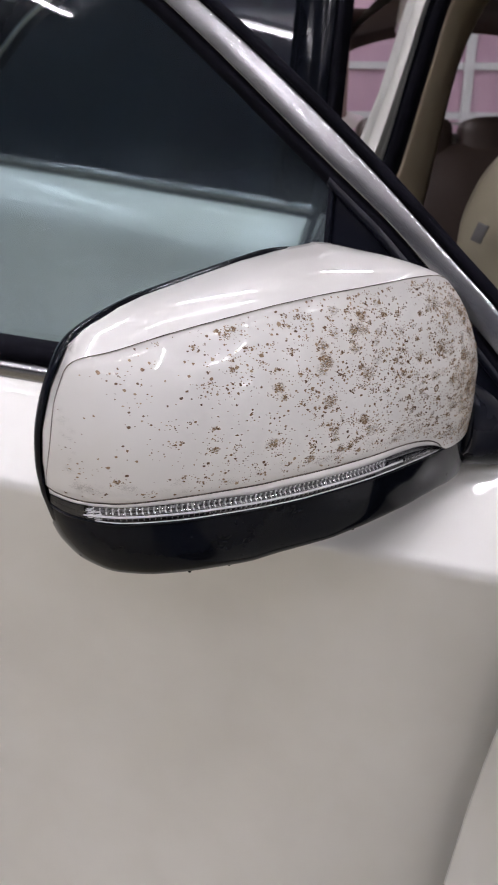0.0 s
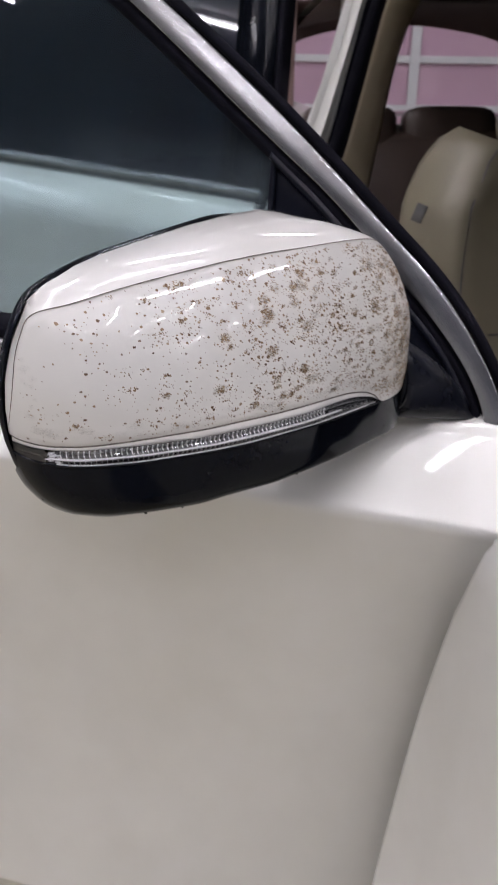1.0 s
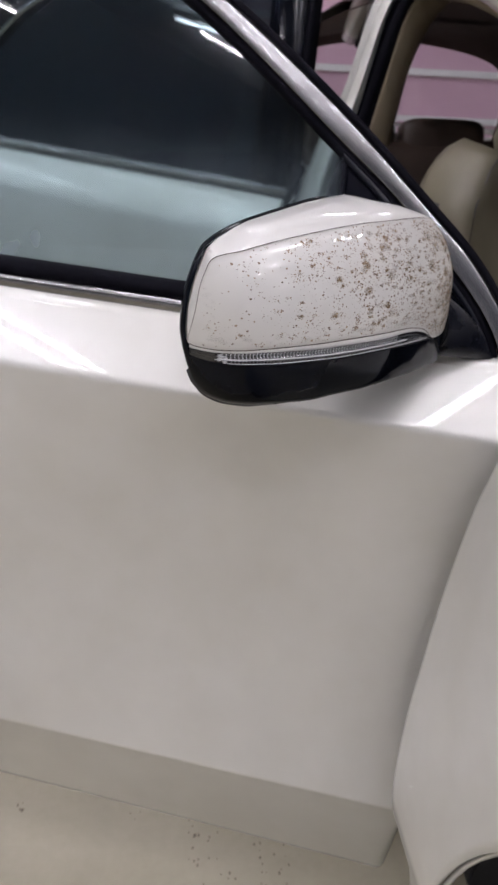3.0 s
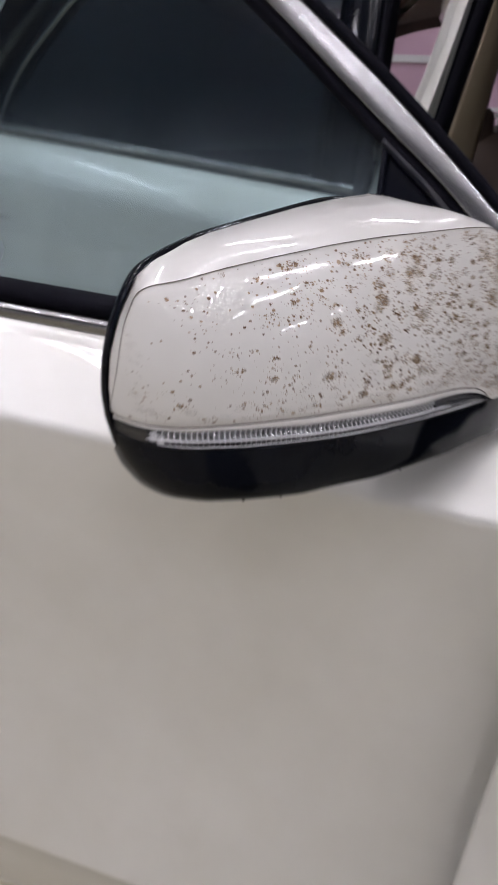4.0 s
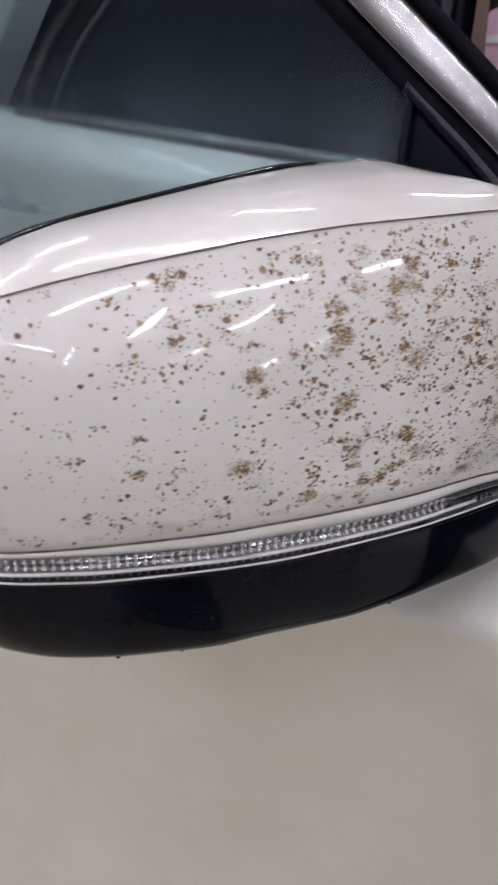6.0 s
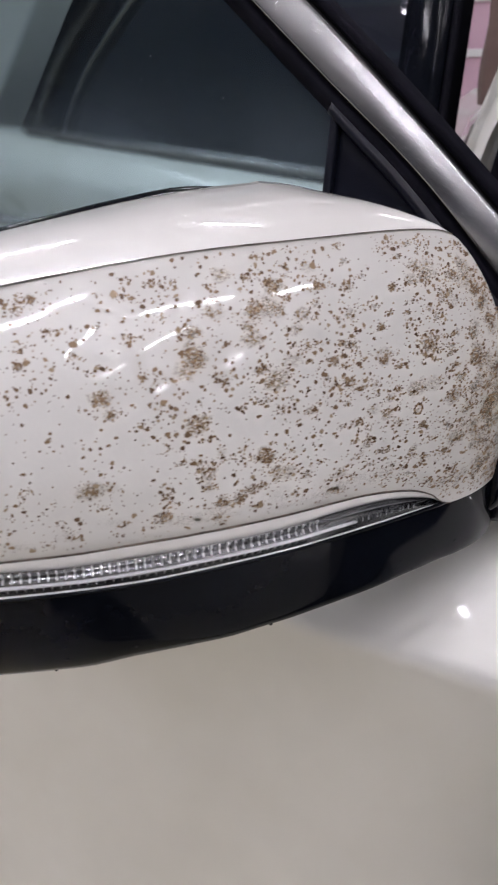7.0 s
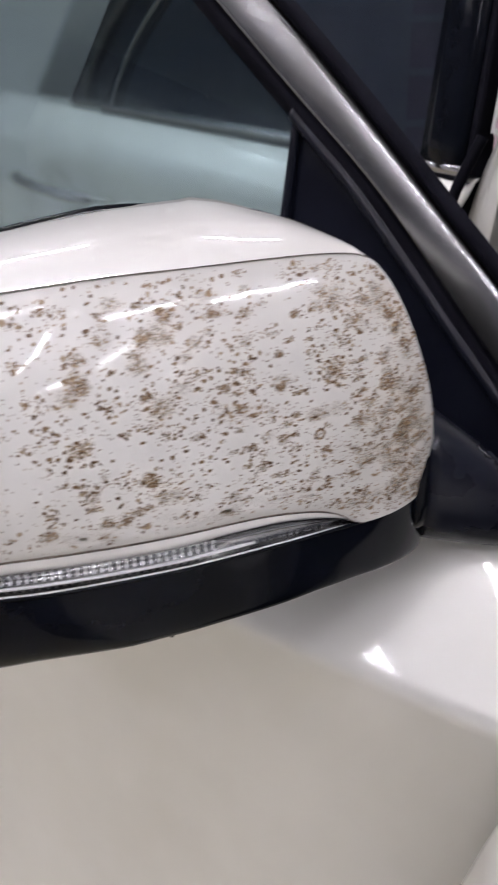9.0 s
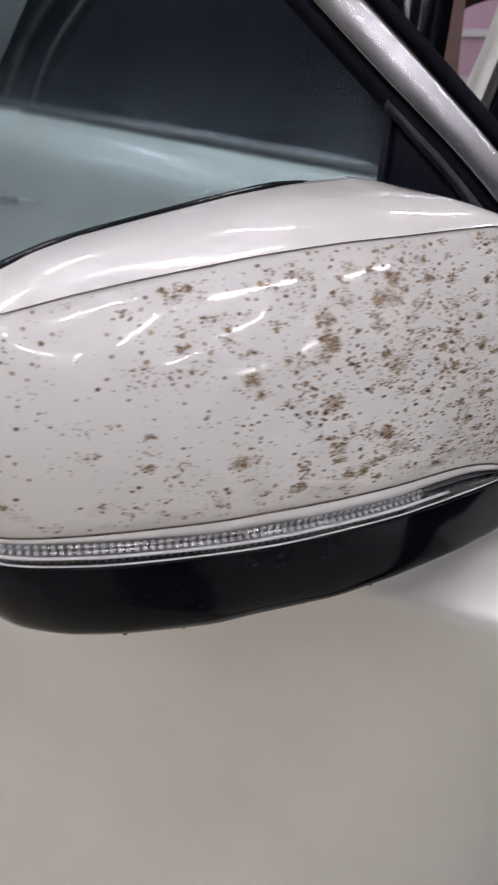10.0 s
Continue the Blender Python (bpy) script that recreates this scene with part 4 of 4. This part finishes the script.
rear_pane = facing(part("window_pane", grid(rows), PRIVACY, rear_door, "dark tinted rear side window"), -N2)
rear_pane.visible_shadow = False
handle = part("handle", tube([rear(s, o, z) for s, o, z in ((0.955, -0.052, 0.782), (0.97, -0.075, 0.787), (1.02, -0.088, 0.79), (1.12, -0.092, 0.796), (1.22, -0.088, 0.802), (1.27, -0.072, 0.805), (1.28, -0.052, 0.806))], [0.008, 0.011, 0.012, 0.012, 0.012, 0.011, 0.008], 10), CHROME, rear_door, "chrome door handle")

# ---- body frame round the doors ----
def pillar(name, lines, ys, mat, label, thick=0.03, jamb=0.0):
    """An upright band between two edges given as (x, z) lists of one length."""
    ob = part(name, grid([[Vector((a[0] + (b_[0] - a[0]) * q, ys[0] + (ys[1] - ys[0]) * q - 0.012 * math.sin(math.pi * q) + jamb * max(0.0, (q - 0.6) / 0.4), a[1] + (b_[1] - a[1]) * q)) for q in (0, 0.12, 0.3, 0.5, 0.58, 0.6, 0.62, 0.7, 0.88, 1.0)] for a, b_ in zip(*lines)]), mat, car, label)
    return solid(ob, thick, 1.0)


EDGE_A = spline([(0.090, 0.4, 0), (0.105, 0.65, 0), (0.144, 0.89, 0), (0.179, 1.0, 0), (0.2, 1.063, 0), (0.241, 1.18, 0), (0.267, 1.285, 0), (0.31, 1.38, 0)], 24)
EDGE_B = spline([(0.19, 0.4, 0), (0.196, 0.65, 0), (0.204, 0.88, 0), (0.222, 1.0, 0), (0.24, 1.045, 0), (0.275, 1.184, 0), (0.303, 1.28, 0), (0.345, 1.36, 0)], 24)
EDGE_C = spline([(0.215, 0.4, 0), (0.22, 0.65, 0), (0.235, 0.88, 0), (0.255, 0.98, 0), (0.27, 1.03, 0), (0.304, 1.176, 0), (0.33, 1.28, 0), (0.37, 1.345, 0)], 24)
EDGE_D = spline([(0.28, 0.4, 0), (0.29, 0.65, 0), (0.315, 0.87, 0), (0.333, 0.95, 0), (0.344, 1.02, 0), (0.372, 1.187, 0), (0.414, 1.285, 0), (0.47, 1.34, 0)], 24)
pillar("centre_pillar", (EDGE_A, EDGE_B), (1.56, 1.50), PAINT, "white centre pillar between the open doors", jamb=0.045)
pillar("door_seal", (EDGE_B, EDGE_C), (1.50, 1.515), RUBBER, "black door seal")
pillar("pillar_trim", (EDGE_C, EDGE_D), (1.515, 1.60), TRIM_BEIGE, "beige pillar trim")
part("hinge_seal", tube(spline([Vector(p) for p in ((0.150, 1.50, 0.99), (0.134, 1.49, 0.955), (0.113, 1.485, 0.90), (0.100, 1.485, 0.83), (0.097, 1.485, 0.76), (0.10, 1.485, 0.70), (0.11, 1.485, 0.55))], 24), 0.009, 10), RUBBER, car, "black rubber seal at the rear door hinge")
# added panel whose black stands for the shade in the hinge gap
part("gap_shade", box((0.102, 1.60, 0.30), (0.166, 1.63, 0.985), bevel=0.008), RUBBER, car, "black panel for the dark gap behind the rear door hinge")
rail = [Vector(p) for p in ((0.34, 0.50, 0.93), (0.385, 0.72, 1.08), (0.410, 0.92, 1.205), (0.408, 1.12, 1.285), (0.395, 1.30, 1.335), (0.37, 1.46, 1.37), (0.36, 1.75, 1.39), (0.40, 2.2, 1.38), (0.46, 2.7, 1.30))]
part("roof_rail", tube(spline(rail, 40), 0.035, 12), PAINT, car, "white roof rail")
part("rail_seal", tube([p + Vector((0.026, -0.0, -0.026)) for p in spline(rail, 40)], 0.018, 10), RUBBER, car, "black seal along the roof rail")
part("rail_trim", tube([p + Vector((0.062, 0.02, -0.035)) for p in spline(rail, 40)], 0.03, 10), TRIM_BEIGE, car, "beige trim along the roof rail")

# roof with its dark lining
def roof_z(x, y):
    return 1.42 - 0.09 * ((x - 0.95) / 0.62) ** 2 - (0.045 * max(0, (y - 2.3) / 0.9) ** 2) - 0.10 * max(0, (1.2 - y) / 0.5) ** 2


part("roof", grid([[Vector((0.36 + 1.2 * j / 16, 0.85 + 2.45 * k / 20, roof_z(0.36 + 1.2 * j / 16, 0.85 + 2.45 * k / 20) + 0.03)) for j in range(17)] for k in range(21)]), PAINT, car, "white roof")
part("headlining", grid([[Vector((0.36 + 1.2 * j / 16, 0.85 + 2.45 * k / 20, roof_z(0.36 + 1.2 * j / 16, 0.85 + 2.45 * k / 20))) for j in range(17)] for k in range(21)]), HEADLINER, car, "dark brown roof lining")
# rear wall of the cabin with the rear window's opening
HOLE = flat_spline([(0.33, 0.93), (0.32, 1.10), (0.345, 1.225), (0.43, 1.27), (0.60, 1.302), (0.78, 1.308), (0.92, 1.298), (1.09, 1.268), (1.195, 1.215), (1.225, 1.10), (1.19, 0.90)], 50)
rows = []
for x, z in HOLE:
    c = Vector((x - 0.745, z - 1.05)).normalized()
    rows.append([Vector((x, 3.30, z)), Vector((x + c.x * 0.03, 3.27, z + c.y * 0.03)), Vector((min(1.60, max(0.30, x + c.x * 0.22)), 3.14, min(1.36, z + c.y * 0.12))), Vector((min(1.62, max(0.34, x + c.x * 0.42)), 3.08, min(1.37, z + c.y * 0.2)))])
part("rear_trim_panel", grid(rows), HEADLINER, car, "brown trim round the rear window")
rear_screen = part("rear_screen", ([Vector((x, 3.32, z)) for x, z in HOLE], [tuple(range(len(HOLE)))]), REAR_GLASS, car, "rear window", smooth=False)
facing(rear_screen, Vector((0, -1, 0)))
rear_screen.visible_shadow = False
part("parcel_shelf", box((0.3, 2.35, 0.90), (1.6, 3.3, 0.935), bevel=0.01), DARK_LEATHER, car, "dark parcel shelf")
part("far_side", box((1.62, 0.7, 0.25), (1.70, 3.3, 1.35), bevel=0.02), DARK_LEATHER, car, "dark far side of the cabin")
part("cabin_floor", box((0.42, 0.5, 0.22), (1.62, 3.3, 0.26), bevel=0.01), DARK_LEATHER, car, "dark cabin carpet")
part("quarter_panel", grid([[Vector((x + 0.02 * math.sin(k), y, z)) for x, z in ((0.22, 0.25), (0.17, 0.5), (0.18, 0.8), (0.24, 0.98), (0.34, 1.05))] for k, y in enumerate((2.55, 2.8, 3.2, 3.6, 4.0))]), PAINT, car, "white rear quarter panel")

# rest of the body that closes the car: bonnet, windscreen, far fender, boot
part("bonnet", grid([[Vector((0.552 + 0.80 * j / 14, y, 0.917 + 0.035 * math.sin(math.pi * j / 14) - 0.06 * ((0.47 - y) / 1.09) ** 2)) for j in range(15)] for y in [0.46 - 1.08 * k / 14 for k in range(15)]]), PAINT, car, "pearl white bonnet")
far_rows = [[Vector((1.90 - p.x, p.y, p.z)) for p in row] for row in fender_rows]
solid(part("fender", grid(far_rows), PAINT, car, "pearl white front fender"), 0.003, 1.0)
screen = part("windscreen", grid([[Vector((0.41 + 1.08 * j / 10, 0.47 + 0.44 * k / 8 - 0.05 * math.sin(math.pi * j / 10), 0.93 + 0.40 * k / 8 + 0.02 * math.sin(math.pi * j / 10))) for j in range(11)] for k in range(9)]), LENS, car, "clear windscreen")
facing(screen, Vector((0, -1, 1)))
screen.visible_shadow = False
part("boot_lid", grid([[Vector((0.34 + 1.22 * j / 12, 3.34 + 0.66 * k / 8, 0.985 + 0.03 * math.sin(math.pi * j / 12) - 0.05 * (k / 8) ** 2)) for j in range(13)] for k in range(9)]), PAINT, car, "pearl white boot lid")

solid(part("far_body_side", grid([[Vector((x - 0.03 * math.sin(math.pi * k / 16), y, z)) for x, z in ((1.70, 0.22), (1.765, 0.36), (1.775, 0.55), (1.765, 0.80), (1.735, 0.90), (1.705, 0.95), (1.62, 1.30), (1.56, 1.36))] for k, y in enumerate([0.48 + 2.86 * k / 16 for k in range(17)])]), PAINT, car, "pearl white far side of the body"), 0.004, 1.0)
solid(part("quarter_panel", grid([[Vector((1.90 - x, y, z)) for x, z in ((0.22, 0.25), (0.17, 0.5), (0.18, 0.8), (0.24, 0.98), (0.34, 1.05))] for y in (3.34, 3.5, 3.75, 4.0)]), PAINT, car, "white rear quarter panel"), 0.004, 1.0)
solid(part("tail_panel", grid([[Vector((0.21 + 1.48 * j / 14, 4.0 + o * math.sin(math.pi * j / 14), z)) for j in range(15)] for o, z in ((0.10, 0.28), (0.15, 0.45), (0.14, 0.62), (0.09, 0.80), (0.02, 0.93))]), PAINT, car, "pearl white tail panel"), 0.004, 1.0)
solid(part("front_bumper", grid([[Vector((0.22 + 1.46 * j / 14, -0.62 - o * math.sin(math.pi * j / 14) ** 0.6, z)) for j in range(15)] for o, z in ((0.14, 0.22), (0.20, 0.38), (0.19, 0.55), (0.14, 0.72), (0.04, 0.85))]), PAINT, car, "pearl white front bumper"), 0.004, 1.0)

# seats
def cushion(name, centre, size, mat, parent, label="", lean=0.0, puff=0.5, turn=0.0):
    bm = bmesh.new()
    bmesh.ops.create_cube(bm, size=1)
    bmesh.ops.subdivide_edges(bm, edges=list(bm.edges), cuts=7, use_grid_fill=True)
    for v in bm.verts:
        p = v.co * 2
        n_ = Vector([math.copysign(abs(c) ** 1.0, c) for c in p])
        l4 = (abs(p.x) ** 5 + abs(p.y) ** 5 + abs(p.z) ** 5) ** 0.2
        v.co = Vector([p[i] / l4 * (max(abs(c) for c in p)) * size[i] / 2 for i in range(3)])
        v.co.y -= puff * 0.1 * size[1] * math.cos(p.x * 1.5) * (p.y < 0)
    bmesh.ops.transform(bm, matrix=Matrix.Translation(centre) @ Matrix.Rotation(turn, 4, "Z") @ Matrix.Rotation(lean, 4, "X"), verts=bm.verts)
    return part(name, bm, mat, parent, label)


def seat_half(z):
    return curve([(0.4, 0.26), (0.6, 0.30), (0.8, 0.318), (0.95, 0.315), (1.01, 0.295), (1.05, 0.268), (1.075, 0.236), (1.09, 0.195), (1.097, 0.13)], z)


def seat_front(x, z):
    """The backrest's front: side bolsters stand forward of a slightly hollow middle."""
    h = seat_half(z)
    a = abs(x) / h
    return 1.135 + 0.16 * (z - 0.95) - 0.045 * math.exp(-((a - 0.82) / 0.16) ** 2) * min(1, max(0.1, (1.12 - z) / 0.12)) + 0.09 * max(0, (a - 0.86) / 0.14) ** 2 + 0.03 * max(0, (z - 1.06) / 0.037) ** 2


rows = []
for k in range(29):
    z = 0.40 + 0.697 * (k / 28) ** 0.75
    h = seat_half(z)
    back = 1.27 + 0.16 * (z - 0.95)
    def dip(x):
        """The backrest's upper edge sinks between its two shoulders, under the headrest."""
        return 0.055 * min(1.0, max(0.0, (0.23 - abs(x)) / 0.11)) * min(1.0, max(0.0, (z - 0.93) / 0.15))
    rows.append([Vector((0.622 + x, seat_front(x, z), z - dip(x))) for x in [h * (-1 + 2 * j / 28) for j in range(29)]] + [Vector((0.622 + x, back + 0.02 * math.sin(math.pi * j / 8), z - dip(x))) for j, x in enumerate([h * (1 - 2 * j / 8) * 0.96 for j in range(9)])])
seat = part("front_seat", grid(rows, closed=True, caps=True), LEATHER, car, "beige leather front seat")
rows = []
for k in range(15):
    z = 0.995 + 0.225 * k / 14
    cz = (k / 14 - 0.5) * 2
    h = 0.165 - 0.03 * abs(cz) ** 3 - 0.03 * max(0, -cz) ** 2 - 0.06 * max(0, cz + 0.3)
    y0 = 1.225 + 0.05 * abs(cz) ** 4 + 0.10 * (z - 1.03)
    rows.append([Vector((0.645 + h * math.copysign(abs(math.cos(6.2832 * j / 32)) ** 0.6, math.cos(6.2832 * j / 32)), y0 + 0.065 + (0.065 - 0.02 * abs(cz) ** 3) * math.copysign(abs(math.sin(6.2832 * j / 32)) ** 0.7, math.sin(6.2832 * j / 32)) + 0.05 * abs(math.cos(6.2832 * j / 32)) ** 3, z)) for j in range(32)])
part("headrest", grid(rows, closed=True, caps=True), LEATHER, seat, "beige leather headrest")
for x in (0.565, 0.685):
    part("headrest_post", tube([Vector((x, 1.27, 1.0)), Vector((x, 1.285, 1.03)), Vector((x, 1.30, 1.06))], 0.007, 8), BRIGHT, seat)
for line in ([(-0.80, z) for z in (0.5, 0.6, 0.7, 0.8, 0.9, 0.98, 1.04, 1.07)], [(0.80, z) for z in (0.5, 0.6, 0.7, 0.8, 0.9, 0.98, 1.04, 1.07)], [(a, 0.955 - 0.02 * (a < -0.3 or a > 0.3)) for a in (-0.42, -0.36, -0.3, -0.15, 0.0, 0.15, 0.3, 0.36, 0.42)], [(a, 0.80) for a in (-0.62, -0.4, -0.2, 0.0, 0.2, 0.4, 0.62)]):
    part("stitched_seam", tube([Vector((0.622 + a * seat_half(z), seat_front(a * seat_half(z), z) - 0.0005, z)) for a, z in line], 0.0013, 6), TAG, seat)
cushion("seat_base", (0.62, 0.88, 0.44), (0.52, 0.56, 0.2), LEATHER, seat)
part("tag", box((-0.0075, -0.003, -0.0125), (0.0075, 0.003, 0.0125), Matrix.Translation((0.309, 1.115, 0.972)) @ Matrix.Rotation(0.35, 4, "Y") @ Matrix.Rotation(-0.5, 4, "Z"), 0.001), TAG, seat, "grey cloth tag on the seat's edge")
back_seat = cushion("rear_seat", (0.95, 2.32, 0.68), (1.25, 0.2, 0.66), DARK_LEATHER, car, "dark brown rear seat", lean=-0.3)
for x in (0.42, 0.70, 1.28):
    cushion("headrest", (x, 2.38, 1.0), (0.26, 0.1, 0.13), DARK_LEATHER, back_seat, lean=-0.15)


# ---- small things ----
drops = []


def droplet(c, r, out, flat=0.7):
    x = out.cross(Vector((0.3, 0.5, 0.8))).normalized()
    y = x.cross(out)
    return grid([[c + (x * math.cos(b_) + y * math.sin(b_)) * r * math.sin(a) + out * r * flat * math.cos(a) for b_ in [6.2832 * j / 8 for j in range(8)]] for a in (0.03, 0.4, 0.8, 1.2, 1.57)], closed=True)


for k, r in ((25, 0.0010), (30, 0.0007), (46, 0.0008)):
    drops.append(droplet(shell_rows[k][12], r, Vector((0, -0.25, -1)).normalized(), 0.9))
for k in range(26):
    i, j = random.randint(8, 70), random.randint(1, 10)
    p = shell_rows[i][j].lerp(shell_rows[i + 1][j], random.random())
    n_ = (shell_rows[i + 1][j] - shell_rows[i][j]).cross(shell_rows[i][j + 1] - shell_rows[i][j]).normalized()
    drops.append(droplet(p, random.choice((0.0003, 0.0004, 0.0006, 0.0008)), n_ if n_.y < 0 else -n_, 0.3))
for k in range(90):
    i = random.randint(16, 58)
    p = rim_rows[i][random.choice((1, 2))].lerp(rim_rows[i + 1][1], random.random())
    drops.append(droplet(p, random.choice((0.0002, 0.0003, 0.0004, 0.0006)), Vector((-0.3, -0.6, 0.75)).normalized(), 0.5))
tagged(part("water_drop", joined(*drops), BLACK_GLOSS, mirror, "hanging water drops"), kind="stuff")

# dust and dried drops on the front window
dust = []
for k in range(170):
    s = 0.13 + 0.55 * random.random()
    z = belt(s) + 0.04 + 0.30 * random.random() ** 0.8
    up = float(np.interp(s, [p[0] for p in top_of], [p[1] for p in top_of]))
    if z > up - 0.012:
        continue
    r = random.choice((0.00015, 0.0002, 0.00025, 0.0003))
    c = [pane(s + r * math.cos(6.2832 * j / 6) * random.uniform(0.6, 1.2), z + r * math.sin(6.2832 * j / 6) * random.uniform(0.7, 1.6), 0.0104 + 0.28 * (z - 1.16) ** 2) for j in range(6)]
    dust.append((c, [tuple(range(6))]))
for k in range(110):
    i = random.randint(22, 52)
    q, r = random.uniform(0.15, 0.85), random.choice((0.00012, 0.00016, 0.0002, 0.0003))
    a, c = out_line[i][0] + (in_line[i][0] - out_line[i][0]) * q, out_line[i][1] + (in_line[i][1] - out_line[i][1]) * q
    dust.append(([pane(a + r * math.cos(6.2832 * j / 6) * random.uniform(0.6, 1.2), c + r * math.sin(6.2832 * j / 6), -0.0011) for j in range(6)], [tuple(range(6))]))
tagged(part("dust_speck", joined(*dust), DUST, front_door, "grey dust specks on the window and its trim", smooth=False), kind="stuff")

# a few water drops where the window meets its corner
beads = [droplet(pane(s, z, 0.0108 + 0.28 * (z - 1.16) ** 2), r, -ND, 0.55) for s, z, r in ((0.1419, 1.0893, 0.0011), (0.1813, 1.0959, 0.0012), (0.1701, 1.0963, 0.0010), (0.1835, 1.0985, 0.0007), (0.179, 1.0935, 0.0009), (0.2111, 1.1075, 0.0012), (0.1345, 1.094, 0.0010), (0.158, 1.0905, 0.0006))]
tagged(part("water_drop", joined(*beads), LENS, front_door, "clear water drops on the window"), kind="stuff")

# specks on the door's paint, then marks on the floor
chips = []
for s, z, r in ((0.355, 0.634, 0.0011), (0.142, 0.468, 0.0009), (0.29, 0.70, 0.0009), (0.075, 0.52, 0.0008), (0.178, 0.49, 0.0010), (0.36, 0.55, 0.0007)):
    o = float(np.interp(z, [p[1] for p in door_profile(s)][::-1], [p[0] for p in door_profile(s)][::-1])) - 0.0005
    chips.append(([front(s + r * math.cos(6.2832 * j / 7) * random.uniform(0.6, 1.2), o, z + r * math.sin(6.2832 * j / 7) * random.uniform(0.6, 1.2)) for j in range(7)], [tuple(range(7))]))
pale_marks = []
for k in range(26):
    s, z, r = random.gauss(0.115, 0.022), random.gauss(0.262, 0.010), random.uniform(0.0006, 0.0022)
    o = float(np.interp(z, [p[1] for p in door_profile(s)][::-1], [p[0] for p in door_profile(s)][::-1])) - 0.0006
    pale_marks.append(([front(s + r * 1.4 * math.cos(6.2832 * j / 7) * random.uniform(0.5, 1.2), o, z + r * 0.7 * math.sin(6.2832 * j / 7) * random.uniform(0.5, 1.2)) for j in range(7)], [tuple(range(7))]))
tagged(part("pale_mark", joined(*pale_marks), FIXTURE, front_door, "small pale marks low on the door", smooth=False), kind="stuff")
tagged(part("paint_chip", joined(*chips), SEAM, front_door, "tiny dark specks on the paint", smooth=False), kind="stuff")
marks = []
for x, y, r in ((-0.375, 0.813, 0.0055), (-0.360, 0.801, 0.0055), (-0.169, 0.769, 0.003), (-0.08, 0.751, 0.004), (-0.076, 0.728, 0.006), (-0.072, 0.70, 0.004), (-0.068, 0.673, 0.005), (-0.044, 0.735, 0.004), (-0.034, 0.679, 0.004), (-0.018, 0.653, 0.005), (-0.40, 0.68, 0.003), (0.03, 0.70, 0.004), (0.034, 0.665, 0.005), (0.04, 0.64, 0.006), (0.062, 0.69, 0.004), (0.066, 0.66, 0.005), (0.07, 0.63, 0.004), (-0.02, 0.62, 0.005), (-0.065, 0.62, 0.004)):
    for k in range(3):
        a, c, w = x + random.gauss(0, 0.006), y + random.gauss(0, 0.011), r * random.uniform(0.25, 0.6)
        marks.append(([Vector((a + w * 0.7 * math.cos(6.2832 * j / 8) * random.uniform(0.6, 1.2), c + w * 1.4 * math.sin(6.2832 * j / 8) * random.uniform(0.6, 1.2), 0.0015)) for j in range(8)], [tuple(range(8))]))
tagged(part("floor_marks", joined(*marks), MARK, None, "small dark marks on the cream concrete floor", smooth=False), "small dark marks on the cream concrete floor", "marks", kind="stuff")
